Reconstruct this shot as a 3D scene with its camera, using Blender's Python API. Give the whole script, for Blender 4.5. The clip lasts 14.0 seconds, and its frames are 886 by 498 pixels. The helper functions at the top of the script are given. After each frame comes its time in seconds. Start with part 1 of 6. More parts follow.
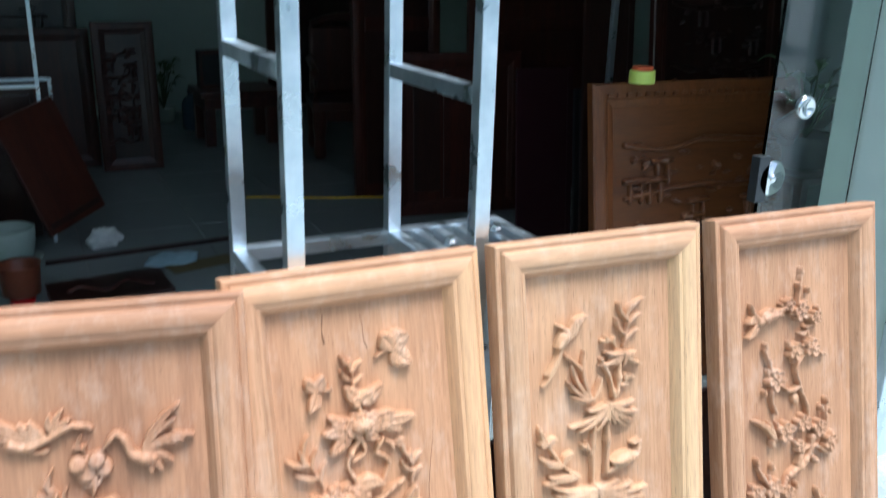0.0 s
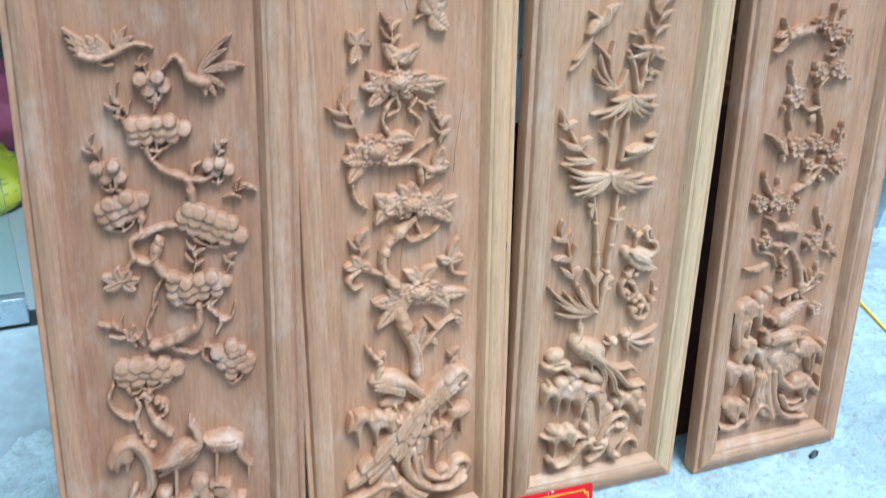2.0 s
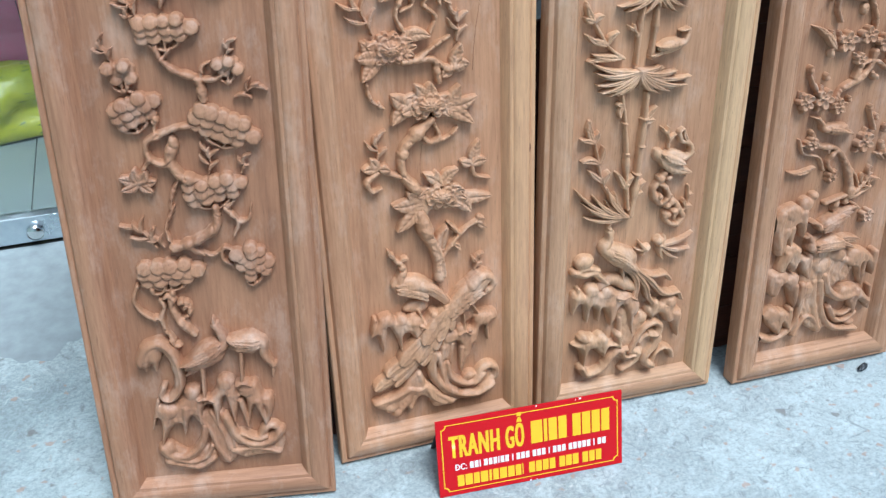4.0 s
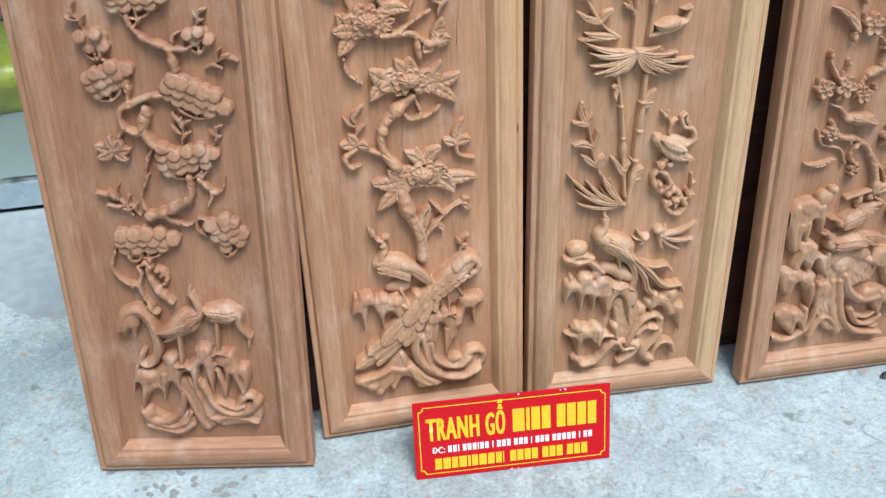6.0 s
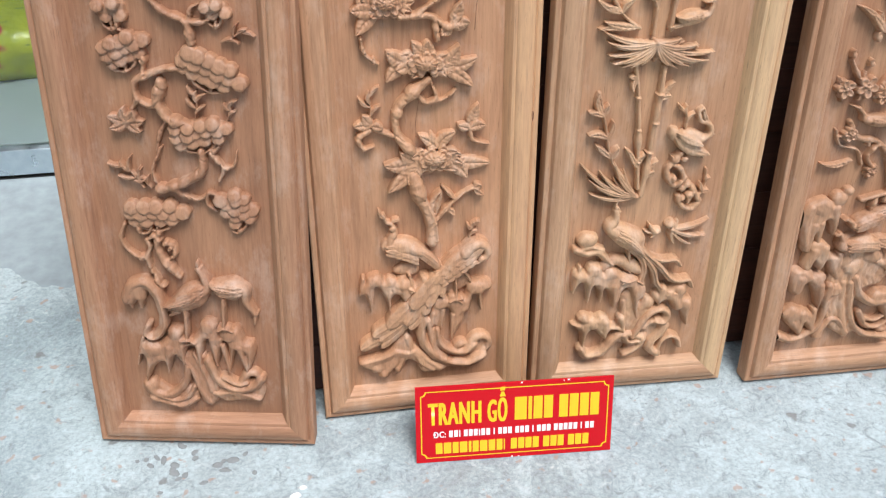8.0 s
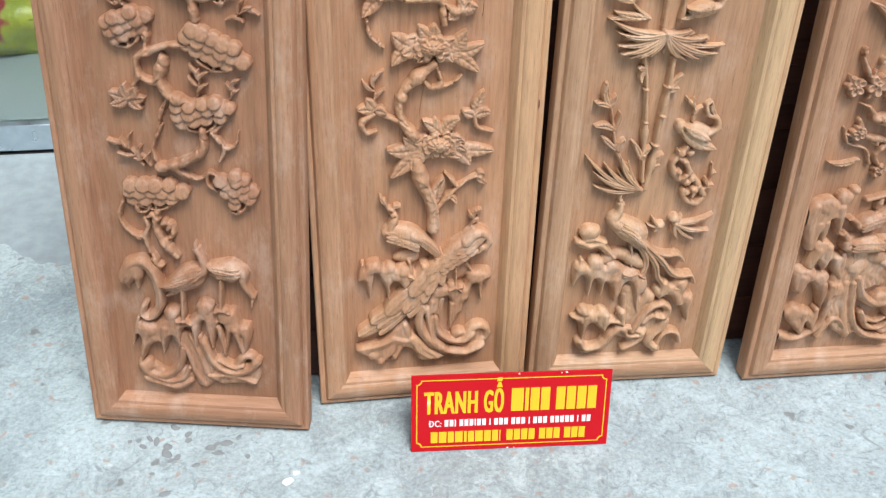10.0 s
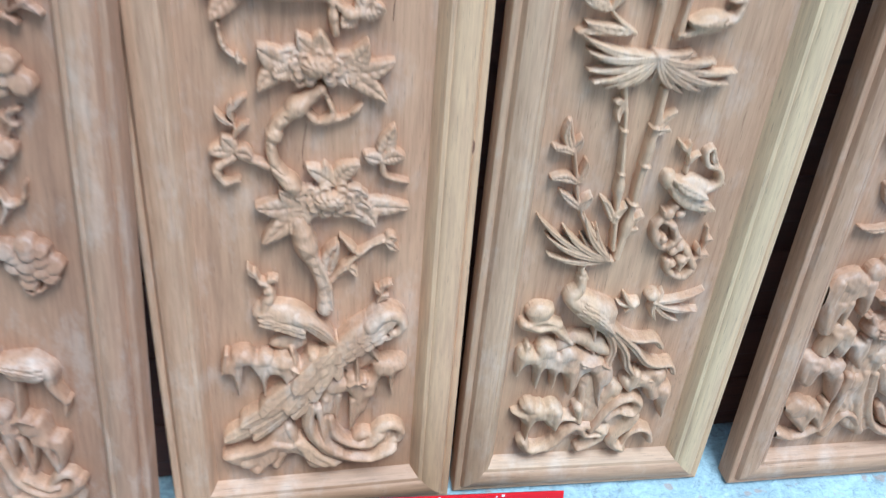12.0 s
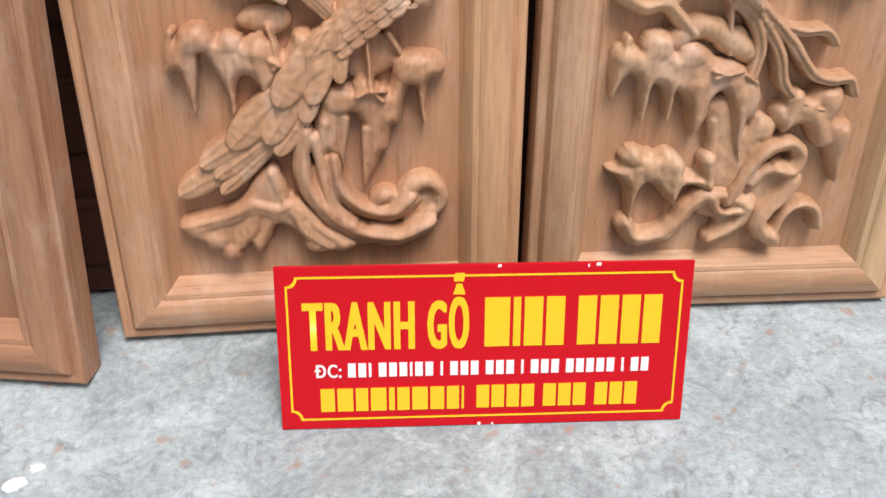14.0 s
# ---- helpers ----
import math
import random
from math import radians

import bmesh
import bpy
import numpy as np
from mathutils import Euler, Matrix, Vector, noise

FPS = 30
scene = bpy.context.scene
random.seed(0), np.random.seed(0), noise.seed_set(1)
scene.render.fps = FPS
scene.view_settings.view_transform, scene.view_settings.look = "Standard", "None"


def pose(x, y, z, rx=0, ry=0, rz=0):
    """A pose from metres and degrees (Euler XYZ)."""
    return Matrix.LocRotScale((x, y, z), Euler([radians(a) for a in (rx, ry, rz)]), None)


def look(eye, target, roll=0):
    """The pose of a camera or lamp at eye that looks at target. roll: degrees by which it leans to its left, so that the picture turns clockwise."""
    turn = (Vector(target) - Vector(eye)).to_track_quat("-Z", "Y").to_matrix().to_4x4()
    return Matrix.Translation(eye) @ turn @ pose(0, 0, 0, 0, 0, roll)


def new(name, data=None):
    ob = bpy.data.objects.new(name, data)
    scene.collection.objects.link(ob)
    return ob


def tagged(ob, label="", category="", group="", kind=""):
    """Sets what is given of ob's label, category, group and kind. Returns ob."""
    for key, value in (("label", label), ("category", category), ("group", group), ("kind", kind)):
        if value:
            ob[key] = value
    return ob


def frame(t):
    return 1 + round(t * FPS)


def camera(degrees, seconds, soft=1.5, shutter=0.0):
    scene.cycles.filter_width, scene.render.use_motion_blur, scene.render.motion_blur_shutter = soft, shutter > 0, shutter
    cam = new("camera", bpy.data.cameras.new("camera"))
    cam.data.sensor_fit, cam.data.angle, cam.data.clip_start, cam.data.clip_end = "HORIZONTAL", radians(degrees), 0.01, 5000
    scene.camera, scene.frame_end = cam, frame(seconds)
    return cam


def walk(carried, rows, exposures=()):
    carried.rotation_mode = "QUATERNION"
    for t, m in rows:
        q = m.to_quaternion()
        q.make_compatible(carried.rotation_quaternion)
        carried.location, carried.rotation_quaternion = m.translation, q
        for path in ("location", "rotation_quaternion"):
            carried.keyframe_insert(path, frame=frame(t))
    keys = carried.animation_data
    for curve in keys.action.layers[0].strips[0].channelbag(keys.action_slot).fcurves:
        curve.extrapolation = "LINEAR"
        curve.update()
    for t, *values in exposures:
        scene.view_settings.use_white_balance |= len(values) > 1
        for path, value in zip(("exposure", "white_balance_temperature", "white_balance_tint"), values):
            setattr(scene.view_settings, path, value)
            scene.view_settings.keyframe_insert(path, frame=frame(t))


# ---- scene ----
cam = camera(54.15, 14.0, soft=1.25, shutter=0.5)
# seconds, eye, pitch, roll, yaw
ROWS = [
    (0, 0.0459, 0.2951, 1.4335, -18.55, -1.52, -26.50),
    (0.5, 0.0128, 0.2258, 1.3942, -23.28, -3.81, -24.93),
    (1, 0.0157, 0.1780, 1.3651, -26.71, -3.52, -24.42),
    (1.5, 0.0166, 0.1637, 1.3492, -29.11, -3.66, -23.94),
    (2, -0.0032, 0.1482, 1.3118, -32.76, -4.94, -22.15),
    (2.5, -0.0112, 0.1427, 1.2959, -35.63, -4.26, -21.36),
    (3, -0.0082, 0.1379, 1.2764, -37.25, -3.30, -20.72),
    (3.2, -0.0077, 0.1351, 1.2683, -37.45, -2.76, -20.72),
    (5.3, 0.2598, 0.0795, 1.2796, -38.40, 0.42, -12.53),
    (5.5, 0.2594, 0.0868, 1.2750, -38.69, 0.95, -12.19),
    (6, 0.2595, 0.0960, 1.2651, -39.63, -0.20, -11.95),
    (6.5, 0.2617, 0.0964, 1.2616, -39.98, -1.56, -11.15),
    (7, 0.2603, 0.1050, 1.2591, -40.32, -1.70, -9.87),
    (7.5, 0.2595, 0.1001, 1.2634, -40.61, -1.61, -9.97),
    (9.8, 0.2516, 0.1185, 1.2542, -41.23, -2.91, -9.33),
    (10, 0.2578, 0.1098, 1.2506, -41.42, -3.01, -8.92),
    (10.5, 0.2674, 0.1247, 1.2369, -42.41, -3.40, -8.56),
    (11, 0.3128, 0.2711, 1.1959, -43.35, -4.85, -10.00),
    (11.5, 0.3462, 0.4217, 1.1694, -43.83, -5.60, -10.66),
    (12, 0.3980, 0.4969, 1.1201, -44.71, -6.01, -9.90),
    (12.5, 0.4561, 0.5277, 0.8393, -43.57, -3.93, -7.68),
    (13, 0.4616, 0.4991, 0.6434, -37.62, -1.59, -7.56),
    (13.5, 0.4747, 0.4971, 0.6152, -38.66, -0.40, -8.51),
    (14, 0.4710, 0.5038, 0.5924, -39.64, -1.35, -6.91),
]
EXPOSURES = [(0.0, 0.85, 5550, 4), (0.5, 0.56, 5150, -2), (1.0, 0.20, 4850, -5), (1.5, 0.14, 4850, -5), (2.0, 0.40, 4700, -6), (2.5, 0.02, 5250, 3), (3.0, 0.05, 5350, 3), (5.5, 0.13, 5500, 2),
             (6.0, 0.12, 5700, 4), (6.5, 0.12, 5850, 6), (7.5, 0.15, 6050, 9), (10.0, 0.14, 6000, 6), (10.5, 0.14, 6250, 11), (11.0, 0.05, 5950, 9), (11.5, 0.13, 4550, -6), (12.0, 0.34, 4450, -8), (12.5, 0.34, 4450, -7),
             (13.0, 0.20, 5650, 0), (13.5, -0.02, 6500, 15), (14.0, 0.04, 6450, 14)]
walk(cam, [(t, pose(x, y, z, 90 + pitch, roll, yaw)) for t, x, y, z, pitch, roll, yaw in ROWS], EXPOSURES)

# ---- light: a bright overcast sky in front of the shop ----
SUN_UP, SUN_TURN = radians(70), radians(157)
world = bpy.data.worlds.new("sky")
scene.world = world
world.use_nodes = True
wn = world.node_tree
sky = wn.nodes.new("ShaderNodeTexSky")
sky.sky_type, sky.sun_disc, sky.sun_elevation, sky.sun_rotation = "NISHITA", False, SUN_UP, SUN_TURN
sky.air_density, sky.dust_density, sky.ozone_density = 1.0, 4.0, 1.0
wn.links.new(sky.outputs["Color"], wn.nodes["Background"].inputs["Color"])
wn.nodes["Background"].inputs["Strength"].default_value = 0.125
sun = new("sun", bpy.data.lights.new("sun", "SUN"))
sun.data.energy, sun.data.angle, sun.data.color = 2.95, radians(26), (1.0, 0.97, 0.93)
sun.matrix_world = look((2.2, -2.6, 12), (0.6, 1.2, 0))


# ---- materials ----
def shader(name, rough=0.5, metal=0.0):
    m = bpy.data.materials.new(name)
    m.use_nodes = True
    b = m.node_tree.nodes["Principled BSDF"]
    b.inputs["Roughness"].default_value, b.inputs["Metallic"].default_value = rough, metal
    return m, m.node_tree, b


def node(nt, kind, **kw):
    n = nt.nodes.new("ShaderNode" + kind)
    for k, v in kw.items():
        n.inputs[k.replace("_", " ")].default_value = v
    return n


def coords(nt, scale=(1, 1, 1), space="Object"):
    tc, mp = nt.nodes.new("ShaderNodeTexCoord"), nt.nodes.new("ShaderNodeMapping")
    mp.inputs["Scale"].default_value = scale
    nt.links.new(tc.outputs[space], mp.inputs["Vector"])
    return mp.outputs["Vector"]


def noise_tex(nt, vec, scale, detail=4.0, rough=0.55, distort=0.0):
    n = node(nt, "TexNoise", Scale=scale, Detail=detail, Roughness=rough, Distortion=distort)
    nt.links.new(vec, n.inputs["Vector"])
    return n.outputs["Fac"]


def ramp(nt, fac, *stops):
    r = nt.nodes.new("ShaderNodeValToRGB")
    while len(r.color_ramp.elements) < len(stops):
        r.color_ramp.elements.new(0.5)
    for e, (at, col) in zip(r.color_ramp.elements, stops):
        e.position, e.color = at, (*col, 1)
    nt.links.new(fac, r.inputs["Fac"])
    return r.outputs["Color"]


def mix(nt, fac, a, b, kind="MIX"):
    m = nt.nodes.new("ShaderNodeMix")
    m.data_type, m.blend_type = "RGBA", kind
    for sock, v in ((m.inputs[0], fac), (m.inputs[6], a), (m.inputs[7], b)):
        if isinstance(v, bpy.types.NodeSocket):
            nt.links.new(v, sock)
        else:
            sock.default_value = (*v, 1) if isinstance(v, tuple) else v
    return m.outputs[2]


def bump(nt, b, height, strength, dist):
    n = node(nt, "Bump", Strength=strength, Distance=dist)
    nt.links.new(height, n.inputs["Height"])
    nt.links.new(n.outputs["Normal"], b.inputs["Normal"])


def shift(nt, vec):
    """Moves the texture by a random step for every object."""
    oi, add, mul = nt.nodes.new("ShaderNodeObjectInfo"), nt.nodes.new("ShaderNodeVectorMath"), nt.nodes.new("ShaderNodeVectorMath")
    mul.operation, mul.inputs[0].default_value = "SCALE", (3.1, 1.7, 2.3)
    nt.links.new(oi.outputs["Random"], mul.inputs["Scale"])
    nt.links.new(vec, add.inputs[0])
    nt.links.new(mul.outputs[0], add.inputs[1])
    return add.outputs[0]


def wood(name, light, dark, along="z", rough=0.55, grain=1.0, chalk=0.0):
    """Fresh or stained hardwood with its grain along one axis of the object."""
    m, nt, b = shader(name, rough)
    st = {"z": (1, 1, 0.07), "x": (0.07, 1, 1), "y": (1, 0.07, 1)}[along]
    v = shift(nt, coords(nt, st))
    bands = noise_tex(nt, v, 16, 3, 0.5, 0.6)
    fine = noise_tex(nt, v, 210, 3, 0.65)
    pores = noise_tex(nt, v, 520, 2, 0.6)
    blotch = noise_tex(nt, coords(nt), 5.5, 3)
    mid = tuple((p + q) / 2 for p, q in zip(light, dark))
    c = ramp(nt, bands, (0.3, dark), (0.5, mid), (0.68, light))
    streak = noise_tex(nt, v, 55, 2, 0.5, 0.3)
    c = mix(nt, ramp(nt, streak, (0.58, (0, 0, 0)), (0.72, (0.55 * grain, 0.55 * grain, 0.55 * grain))), c, tuple(x * 0.72 for x in dark))
    figure = noise_tex(nt, shift(nt, coords(nt, tuple(x if x == 1 else 0.025 for x in st))), 13, 2, 0.45, 0.25)
    c = mix(nt, ramp(nt, figure, (0.50, (0, 0, 0)), (0.66, (0.62 * grain, 0.62 * grain, 0.62 * grain))), c, tuple(x * f for x, f in zip(dark, (0.92, 0.78, 0.74))))
    c = mix(nt, ramp(nt, figure, (0.30, (0.5 * grain, 0.5 * grain, 0.5 * grain)), (0.44, (0, 0, 0))), c, tuple(min(0.8, x * f) for x, f in zip(light, (1.08, 1.14, 1.12))))
    c = mix(nt, 0.42 * grain, c, ramp(nt, fine, (0.3, tuple(x * 0.62 for x in dark)), (0.62, light)))
    c = mix(nt, ramp(nt, pores, (0.26, (0.55, 0.55, 0.55)), (0.38, (0, 0, 0))), c, tuple(x * 0.42 for x in dark))
    c = mix(nt, ramp(nt, blotch, (0.42, (0, 0, 0)), (0.72, (0.3, 0.3, 0.3))), c, tuple(x * 0.72 for x in mid))
    if chalk:
        dust = noise_tex(nt, coords(nt, (1, 1, 0.5)), 22, 6, 0.7)
        c = mix(nt, ramp(nt, dust, (0.5, (0, 0, 0)), (0.75, (chalk, chalk, chalk))), c, (0.74, 0.58, 0.47))
    nt.links.new(c, b.inputs["Base Color"])
    bump(nt, b, fine, 0.25, 0.0006)
    return m


def plain(name, colour, rough=0.5, metal=0.0, vary=0.12, scale=30.0, relief=0.1):
    """Paint, plastic, cloth or metal with faint mottling."""
    m, nt, b = shader(name, rough, metal)
    v = coords(nt)
    c = mix(nt, noise_tex(nt, v, scale, 5), tuple(x * (1 - vary) for x in colour), tuple(min(1, x * (1 + vary)) for x in colour))
    c = mix(nt, ramp(nt, noise_tex(nt, v, scale * 0.13, 3), (0.45, (0, 0, 0)), (0.75, (0.35, 0.35, 0.35))), c, tuple(x * (1 - 1.6 * vary) for x in colour))
    nt.links.new(c, b.inputs["Base Color"])
    bump(nt, b, noise_tex(nt, v, scale * 5, 3), relief, 0.0008)
    return m


def concrete_material():
    m, nt, b = shader("concrete", 0.72)
    v = coords(nt)
    big = noise_tex(nt, v, 1.7, 6, 0.62, 0.5)
    mid = noise_tex(nt, v, 9, 7, 0.7, 0.8)
    fine = noise_tex(nt, v, 130, 5, 0.7)
    c = ramp(nt, big, (0.35, (0.20, 0.245, 0.26)), (0.5, (0.335, 0.39, 0.405)), (0.64, (0.44, 0.515, 0.53)))
    c = mix(nt, ramp(nt, mid, (0.48, (0, 0, 0)), (0.58, (0.7, 0.7, 0.7))), c, (0.525, 0.62, 0.64))
    c = mix(nt, ramp(nt, mid, (0.30, (0.65, 0.65, 0.65)), (0.42, (0, 0, 0))), c, (0.2, 0.215, 0.22))
    scratch = noise_tex(nt, coords(nt, (1, 2.6, 1)), 60, 6, 0.75, 1.2)
    c = mix(nt, ramp(nt, scratch, (0.40, (0.5, 0.5, 0.5)), (0.50, (0, 0, 0))), c, (0.24, 0.26, 0.265))
    # broad darker patch centred left of the panels, its edge varied by noise
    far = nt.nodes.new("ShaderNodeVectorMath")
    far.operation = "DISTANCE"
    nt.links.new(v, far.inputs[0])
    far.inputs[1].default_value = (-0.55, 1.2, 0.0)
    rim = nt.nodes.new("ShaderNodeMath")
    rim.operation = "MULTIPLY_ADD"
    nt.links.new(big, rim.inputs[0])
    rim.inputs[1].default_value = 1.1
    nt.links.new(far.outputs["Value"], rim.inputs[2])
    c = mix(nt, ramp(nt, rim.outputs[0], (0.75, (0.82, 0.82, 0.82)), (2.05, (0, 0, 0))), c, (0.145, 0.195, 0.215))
    c = mix(nt, 0.36, c, ramp(nt, fine, (0.3, (0.14, 0.155, 0.16)), (0.62, (0.52, 0.585, 0.59))))
    smear = noise_tex(nt, v, 27, 9, 0.78, 1.6)
    c = mix(nt, ramp(nt, smear, (0.36, (0.75, 0.75, 0.75)), (0.47, (0, 0, 0))), c, (0.19, 0.21, 0.215))
    c = mix(nt, ramp(nt, smear, (0.56, (0, 0, 0)), (0.66, (0.6, 0.6, 0.6))), c, (0.56, 0.61, 0.61))
    spots = noise_tex(nt, v, 31, 2, 0.4)
    c = mix(nt, ramp(nt, spots, (0.70, (0, 0, 0)), (0.75, (0.7, 0.7, 0.7))), c, (0.15, 0.14, 0.13))
    rust = noise_tex(nt, v, 44, 2, 0.4)
    c = mix(nt, ramp(nt, rust, (0.66, (0, 0, 0)), (0.72, (0.6, 0.6, 0.6))), c, (0.36, 0.22, 0.15))
    pale = noise_tex(nt, v, 24, 3, 0.5)
    c = mix(nt, ramp(nt, pale, (0.70, (0, 0, 0)), (0.76, (0.65, 0.65, 0.65))), c, (0.68, 0.69, 0.68))
    nt.links.new(c, b.inputs["Base Color"])
    nt.links.new(ramp(nt, mid, (0.3, (0.55, 0.55, 0.55)), (0.7, (0.85, 0.85, 0.85))), b.inputs["Roughness"])
    bump(nt, b, mix(nt, 0.5, fine, smear), 0.4, 0.003)
    return m


def glass_material():
    m, nt, b = shader("clear_glass", 0.02)
    b.inputs["Base Color"].default_value = (0.86, 0.95, 0.93, 1)
    b.inputs["Transmission Weight"].default_value = 1.0
    b.inputs["IOR"].default_value = 1.45
    return m


def steel_material():
    m, nt, b = shader("galvanised_steel", 0.33, 1.0)
    v = coords(nt)
    c = mix(nt, noise_tex(nt, v, 45, 5), (0.55, 0.63, 0.70), (0.82, 0.88, 0.92))
    nt.links.new(c, b.inputs["Base Color"])
    nt.links.new(ramp(nt, noise_tex(nt, v, 18, 4), (0.3, (0.22, 0.22, 0.22)), (0.7, (0.5, 0.5, 0.5))), b.inputs["Roughness"])
    return m


CONCRETE, GLASS, STEEL = concrete_material(), glass_material(), steel_material()
CHROME = plain("polished_chrome", (0.78, 0.8, 0.8), 0.14, 1.0, 0.05)
DARK_WOOD = wood("dark_red_stained_wood", (0.095, 0.024, 0.014), (0.03, 0.008, 0.006), "z", 0.32)
DEEP_WOOD = wood("deep_brown_stained_wood", (0.05, 0.018, 0.013), (0.016, 0.007, 0.006), "z", 0.3)
AMBER_WOOD = wood("amber_varnished_wood", (0.15, 0.05, 0.014), (0.06, 0.018, 0.006), "x", 0.35)
PLASTER = plain("pale_green_plaster", (0.56, 0.66, 0.61), 0.8, 0, 0.05, 12, 0.2)
WHITE_PAINT = plain("white_paint", (0.78, 0.79, 0.77), 0.8, 0, 0.04, 12)
FLOOR_TILE = plain("glossy_floor_tile", (0.27, 0.30, 0.30), 0.13, 0, 0.06, 6, 0.02)
GROUT = plain("tile_grout", (0.3, 0.31, 0.3), 0.8)
BLACK = plain("black_plastic", (0.015, 0.015, 0.017), 0.4)
RED = plain("red_enamel", (0.57, 0.006, 0.013), 0.32, 0, 0.06, 25, 0.03)
RED.node_tree.nodes["Principled BSDF"].inputs["Specular IOR Level"].default_value = 0.22
YELLOW = plain("yellow_print", (0.92, 0.56, 0.015), 0.3, 0, 0.06, 40, 0.02)
WHITE = plain("white_print", (0.86, 0.84, 0.82), 0.3, 0, 0.04, 40, 0.02)
DARK_GREY = plain("dark_grey_metal", (0.06, 0.065, 0.07), 0.45, 0.6)


# ---- making things ----
def part(name, bm, mat, parent=None, label="", smooth=False):
    me = bpy.data.meshes.new(name)
    bmesh.ops.recalc_face_normals(bm, faces=bm.faces)
    bm.to_mesh(me)
    bm.free()
    me.materials.append(mat)
    if smooth:
        me.shade_smooth()
    ob = new(name, me)
    ob.parent = parent
    if label:
        ob["label"] = label
    return ob


def thing(name, m, label, category, group=""):
    ob = new(name)
    ob.empty_display_size = 0.05
    ob.matrix_world = m
    return tagged(ob, label, category, group)


def setting(ob, label, category):
    return tagged(ob, label, category, kind="structure")


def block(lo, hi, edge=0.0, bm=None):
    """A box between two corners, its edges rounded."""
    own = bmesh.new()
    size = [b - a for a, b in zip(lo, hi)]
    mid = [(a + b) / 2 for a, b in zip(lo, hi)]
    bmesh.ops.create_cube(own, size=1, matrix=Matrix.Translation(mid) @ Matrix.Diagonal((*size, 1)))
    if edge:
        bmesh.ops.bevel(own, geom=own.edges[:], offset=edge, segments=2, affect="EDGES", profile=0.6)
    if bm is None:
        return own
    tmp = bpy.data.meshes.new("tmp")
    own.to_mesh(tmp)
    own.free()
    bm.from_mesh(tmp)
    bpy.data.meshes.remove(tmp)
    return bm


def turned(profile, n=24, bm=None):
    """A lathe form from (radius, height) pairs, about z."""
    bm = bm or bmesh.new()
    rings = [[bm.verts.new((r * math.cos(6.28319 * i / n), r * math.sin(6.28319 * i / n), z)) for i in range(n)] for r, z in profile]
    for a, b in zip(rings, rings[1:]):
        for i in range(n):
            bm.faces.new((a[i], a[(i + 1) % n], b[(i + 1) % n], b[i]))
    bm.faces.new(rings[0][::-1]), bm.faces.new(rings[-1])
    return bm


def tube(path, r0, r1=None, n=8, bm=None):
    bm = bm or bmesh.new()
    r1 = r0 if r1 is None else r1
    path = [Vector(p) for p in path]
    rings = []
    for i, p in enumerate(path):
        d = (path[min(i + 1, len(path) - 1)] - path[max(i - 1, 0)]).normalized()
        q = d.to_track_quat("Z", "Y")
        r = r0 + (r1 - r0) * i / (len(path) - 1)
        rings.append([bm.verts.new(p + q @ Vector((r * math.cos(6.28319 * k / n), r * math.sin(6.28319 * k / n), 0))) for k in range(n)])
    for a, b in zip(rings, rings[1:]):
        for i in range(n):
            bm.faces.new((a[i], a[(i + 1) % n], b[(i + 1) % n], b[i]))
    bm.faces.new(rings[0][::-1]), bm.faces.new(rings[-1])
    return bm


def moulded_bar(length, profile, back):
    """A frame bar along x with mitred ends; profile: (distance from the outer edge, rise towards the viewer at -y)."""
    bm = bmesh.new()
    section = [(0, -back)] + list(profile) + [(profile[-1][0], -back)]
    ends = [[bm.verts.new((x0 + sgn * s, -h, s)) for s, h in section] for x0, sgn in ((0, 1), (length, -1))]
    for i in range(len(section)):
        j = (i + 1) % len(section)
        bm.faces.new((ends[0][i], ends[0][j], ends[1][j], ends[1][i]))
    bm.faces.new(ends[0]), bm.faces.new(ends[1][::-1])
    return bm


def frame_bars(thing_ob, w, h, profile, back, mats, smooth=True):
    """Four mitred bars round a board w wide and h high that stands on z = 0."""
    for name, length, at, mat in (("bottom_rail", w, pose(0, 0, 0), mats[1]), ("top_rail", w, pose(w, 0, h, 0, 180, 0), mats[1]),
                                  ("stile", h, pose(0, 0, h, 0, 90, 0), mats[0]), ("stile", h, pose(w, 0, 0, 0, -90, 0), mats[2])):
        bm = moulded_bar(length, profile, back)
        bm.transform(at)
        ob = part(name, bm, mat, thing_ob)
        ob.data.shade_smooth()
        ob.data.set_sharp_from_angle(angle=radians(28))


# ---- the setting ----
setting(part("ground", block((-60, -60, -0.3), (60, 1.93, 0)), CONCRETE), "worn grey concrete forecourt with stains, pale patches and a darker left side", "concrete ground")
FRONT = 1.93
CEMENT = plain("rough_cement", (0.29, 0.33, 0.345), 0.85, 0, 0.32, 30, 0.8)
apron = bmesh.new()
rim, r = [], random.Random(7)
for i in range(541):
    x = -3.2 + 0.01 * i
    edge = 1.60 + 0.09 * noise.noise((x * 2.2, 0, 0)) + 0.05 * noise.noise((x * 9, 3, 0)) + 0.03 * noise.noise((x * 31, 7, 0))
    rim.append((apron.verts.new((x, edge, 0.0006)), apron.verts.new((x, edge + 0.03, 0.003)), apron.verts.new((x, 1.93, 0.005))))
for p, q in zip(rim, rim[1:]):
    apron.faces.new((p[0], q[0], q[1], p[1])), apron.faces.new((p[1], q[1], q[2], p[2]))
setting(part("pavement", apron, CEMENT, None, "", True), "rough darker cement apron before the shop threshold", "cement apron")
TOP, BACK, LEFT, RIGHT = 3.2, 8.8, -2.8, 5.2
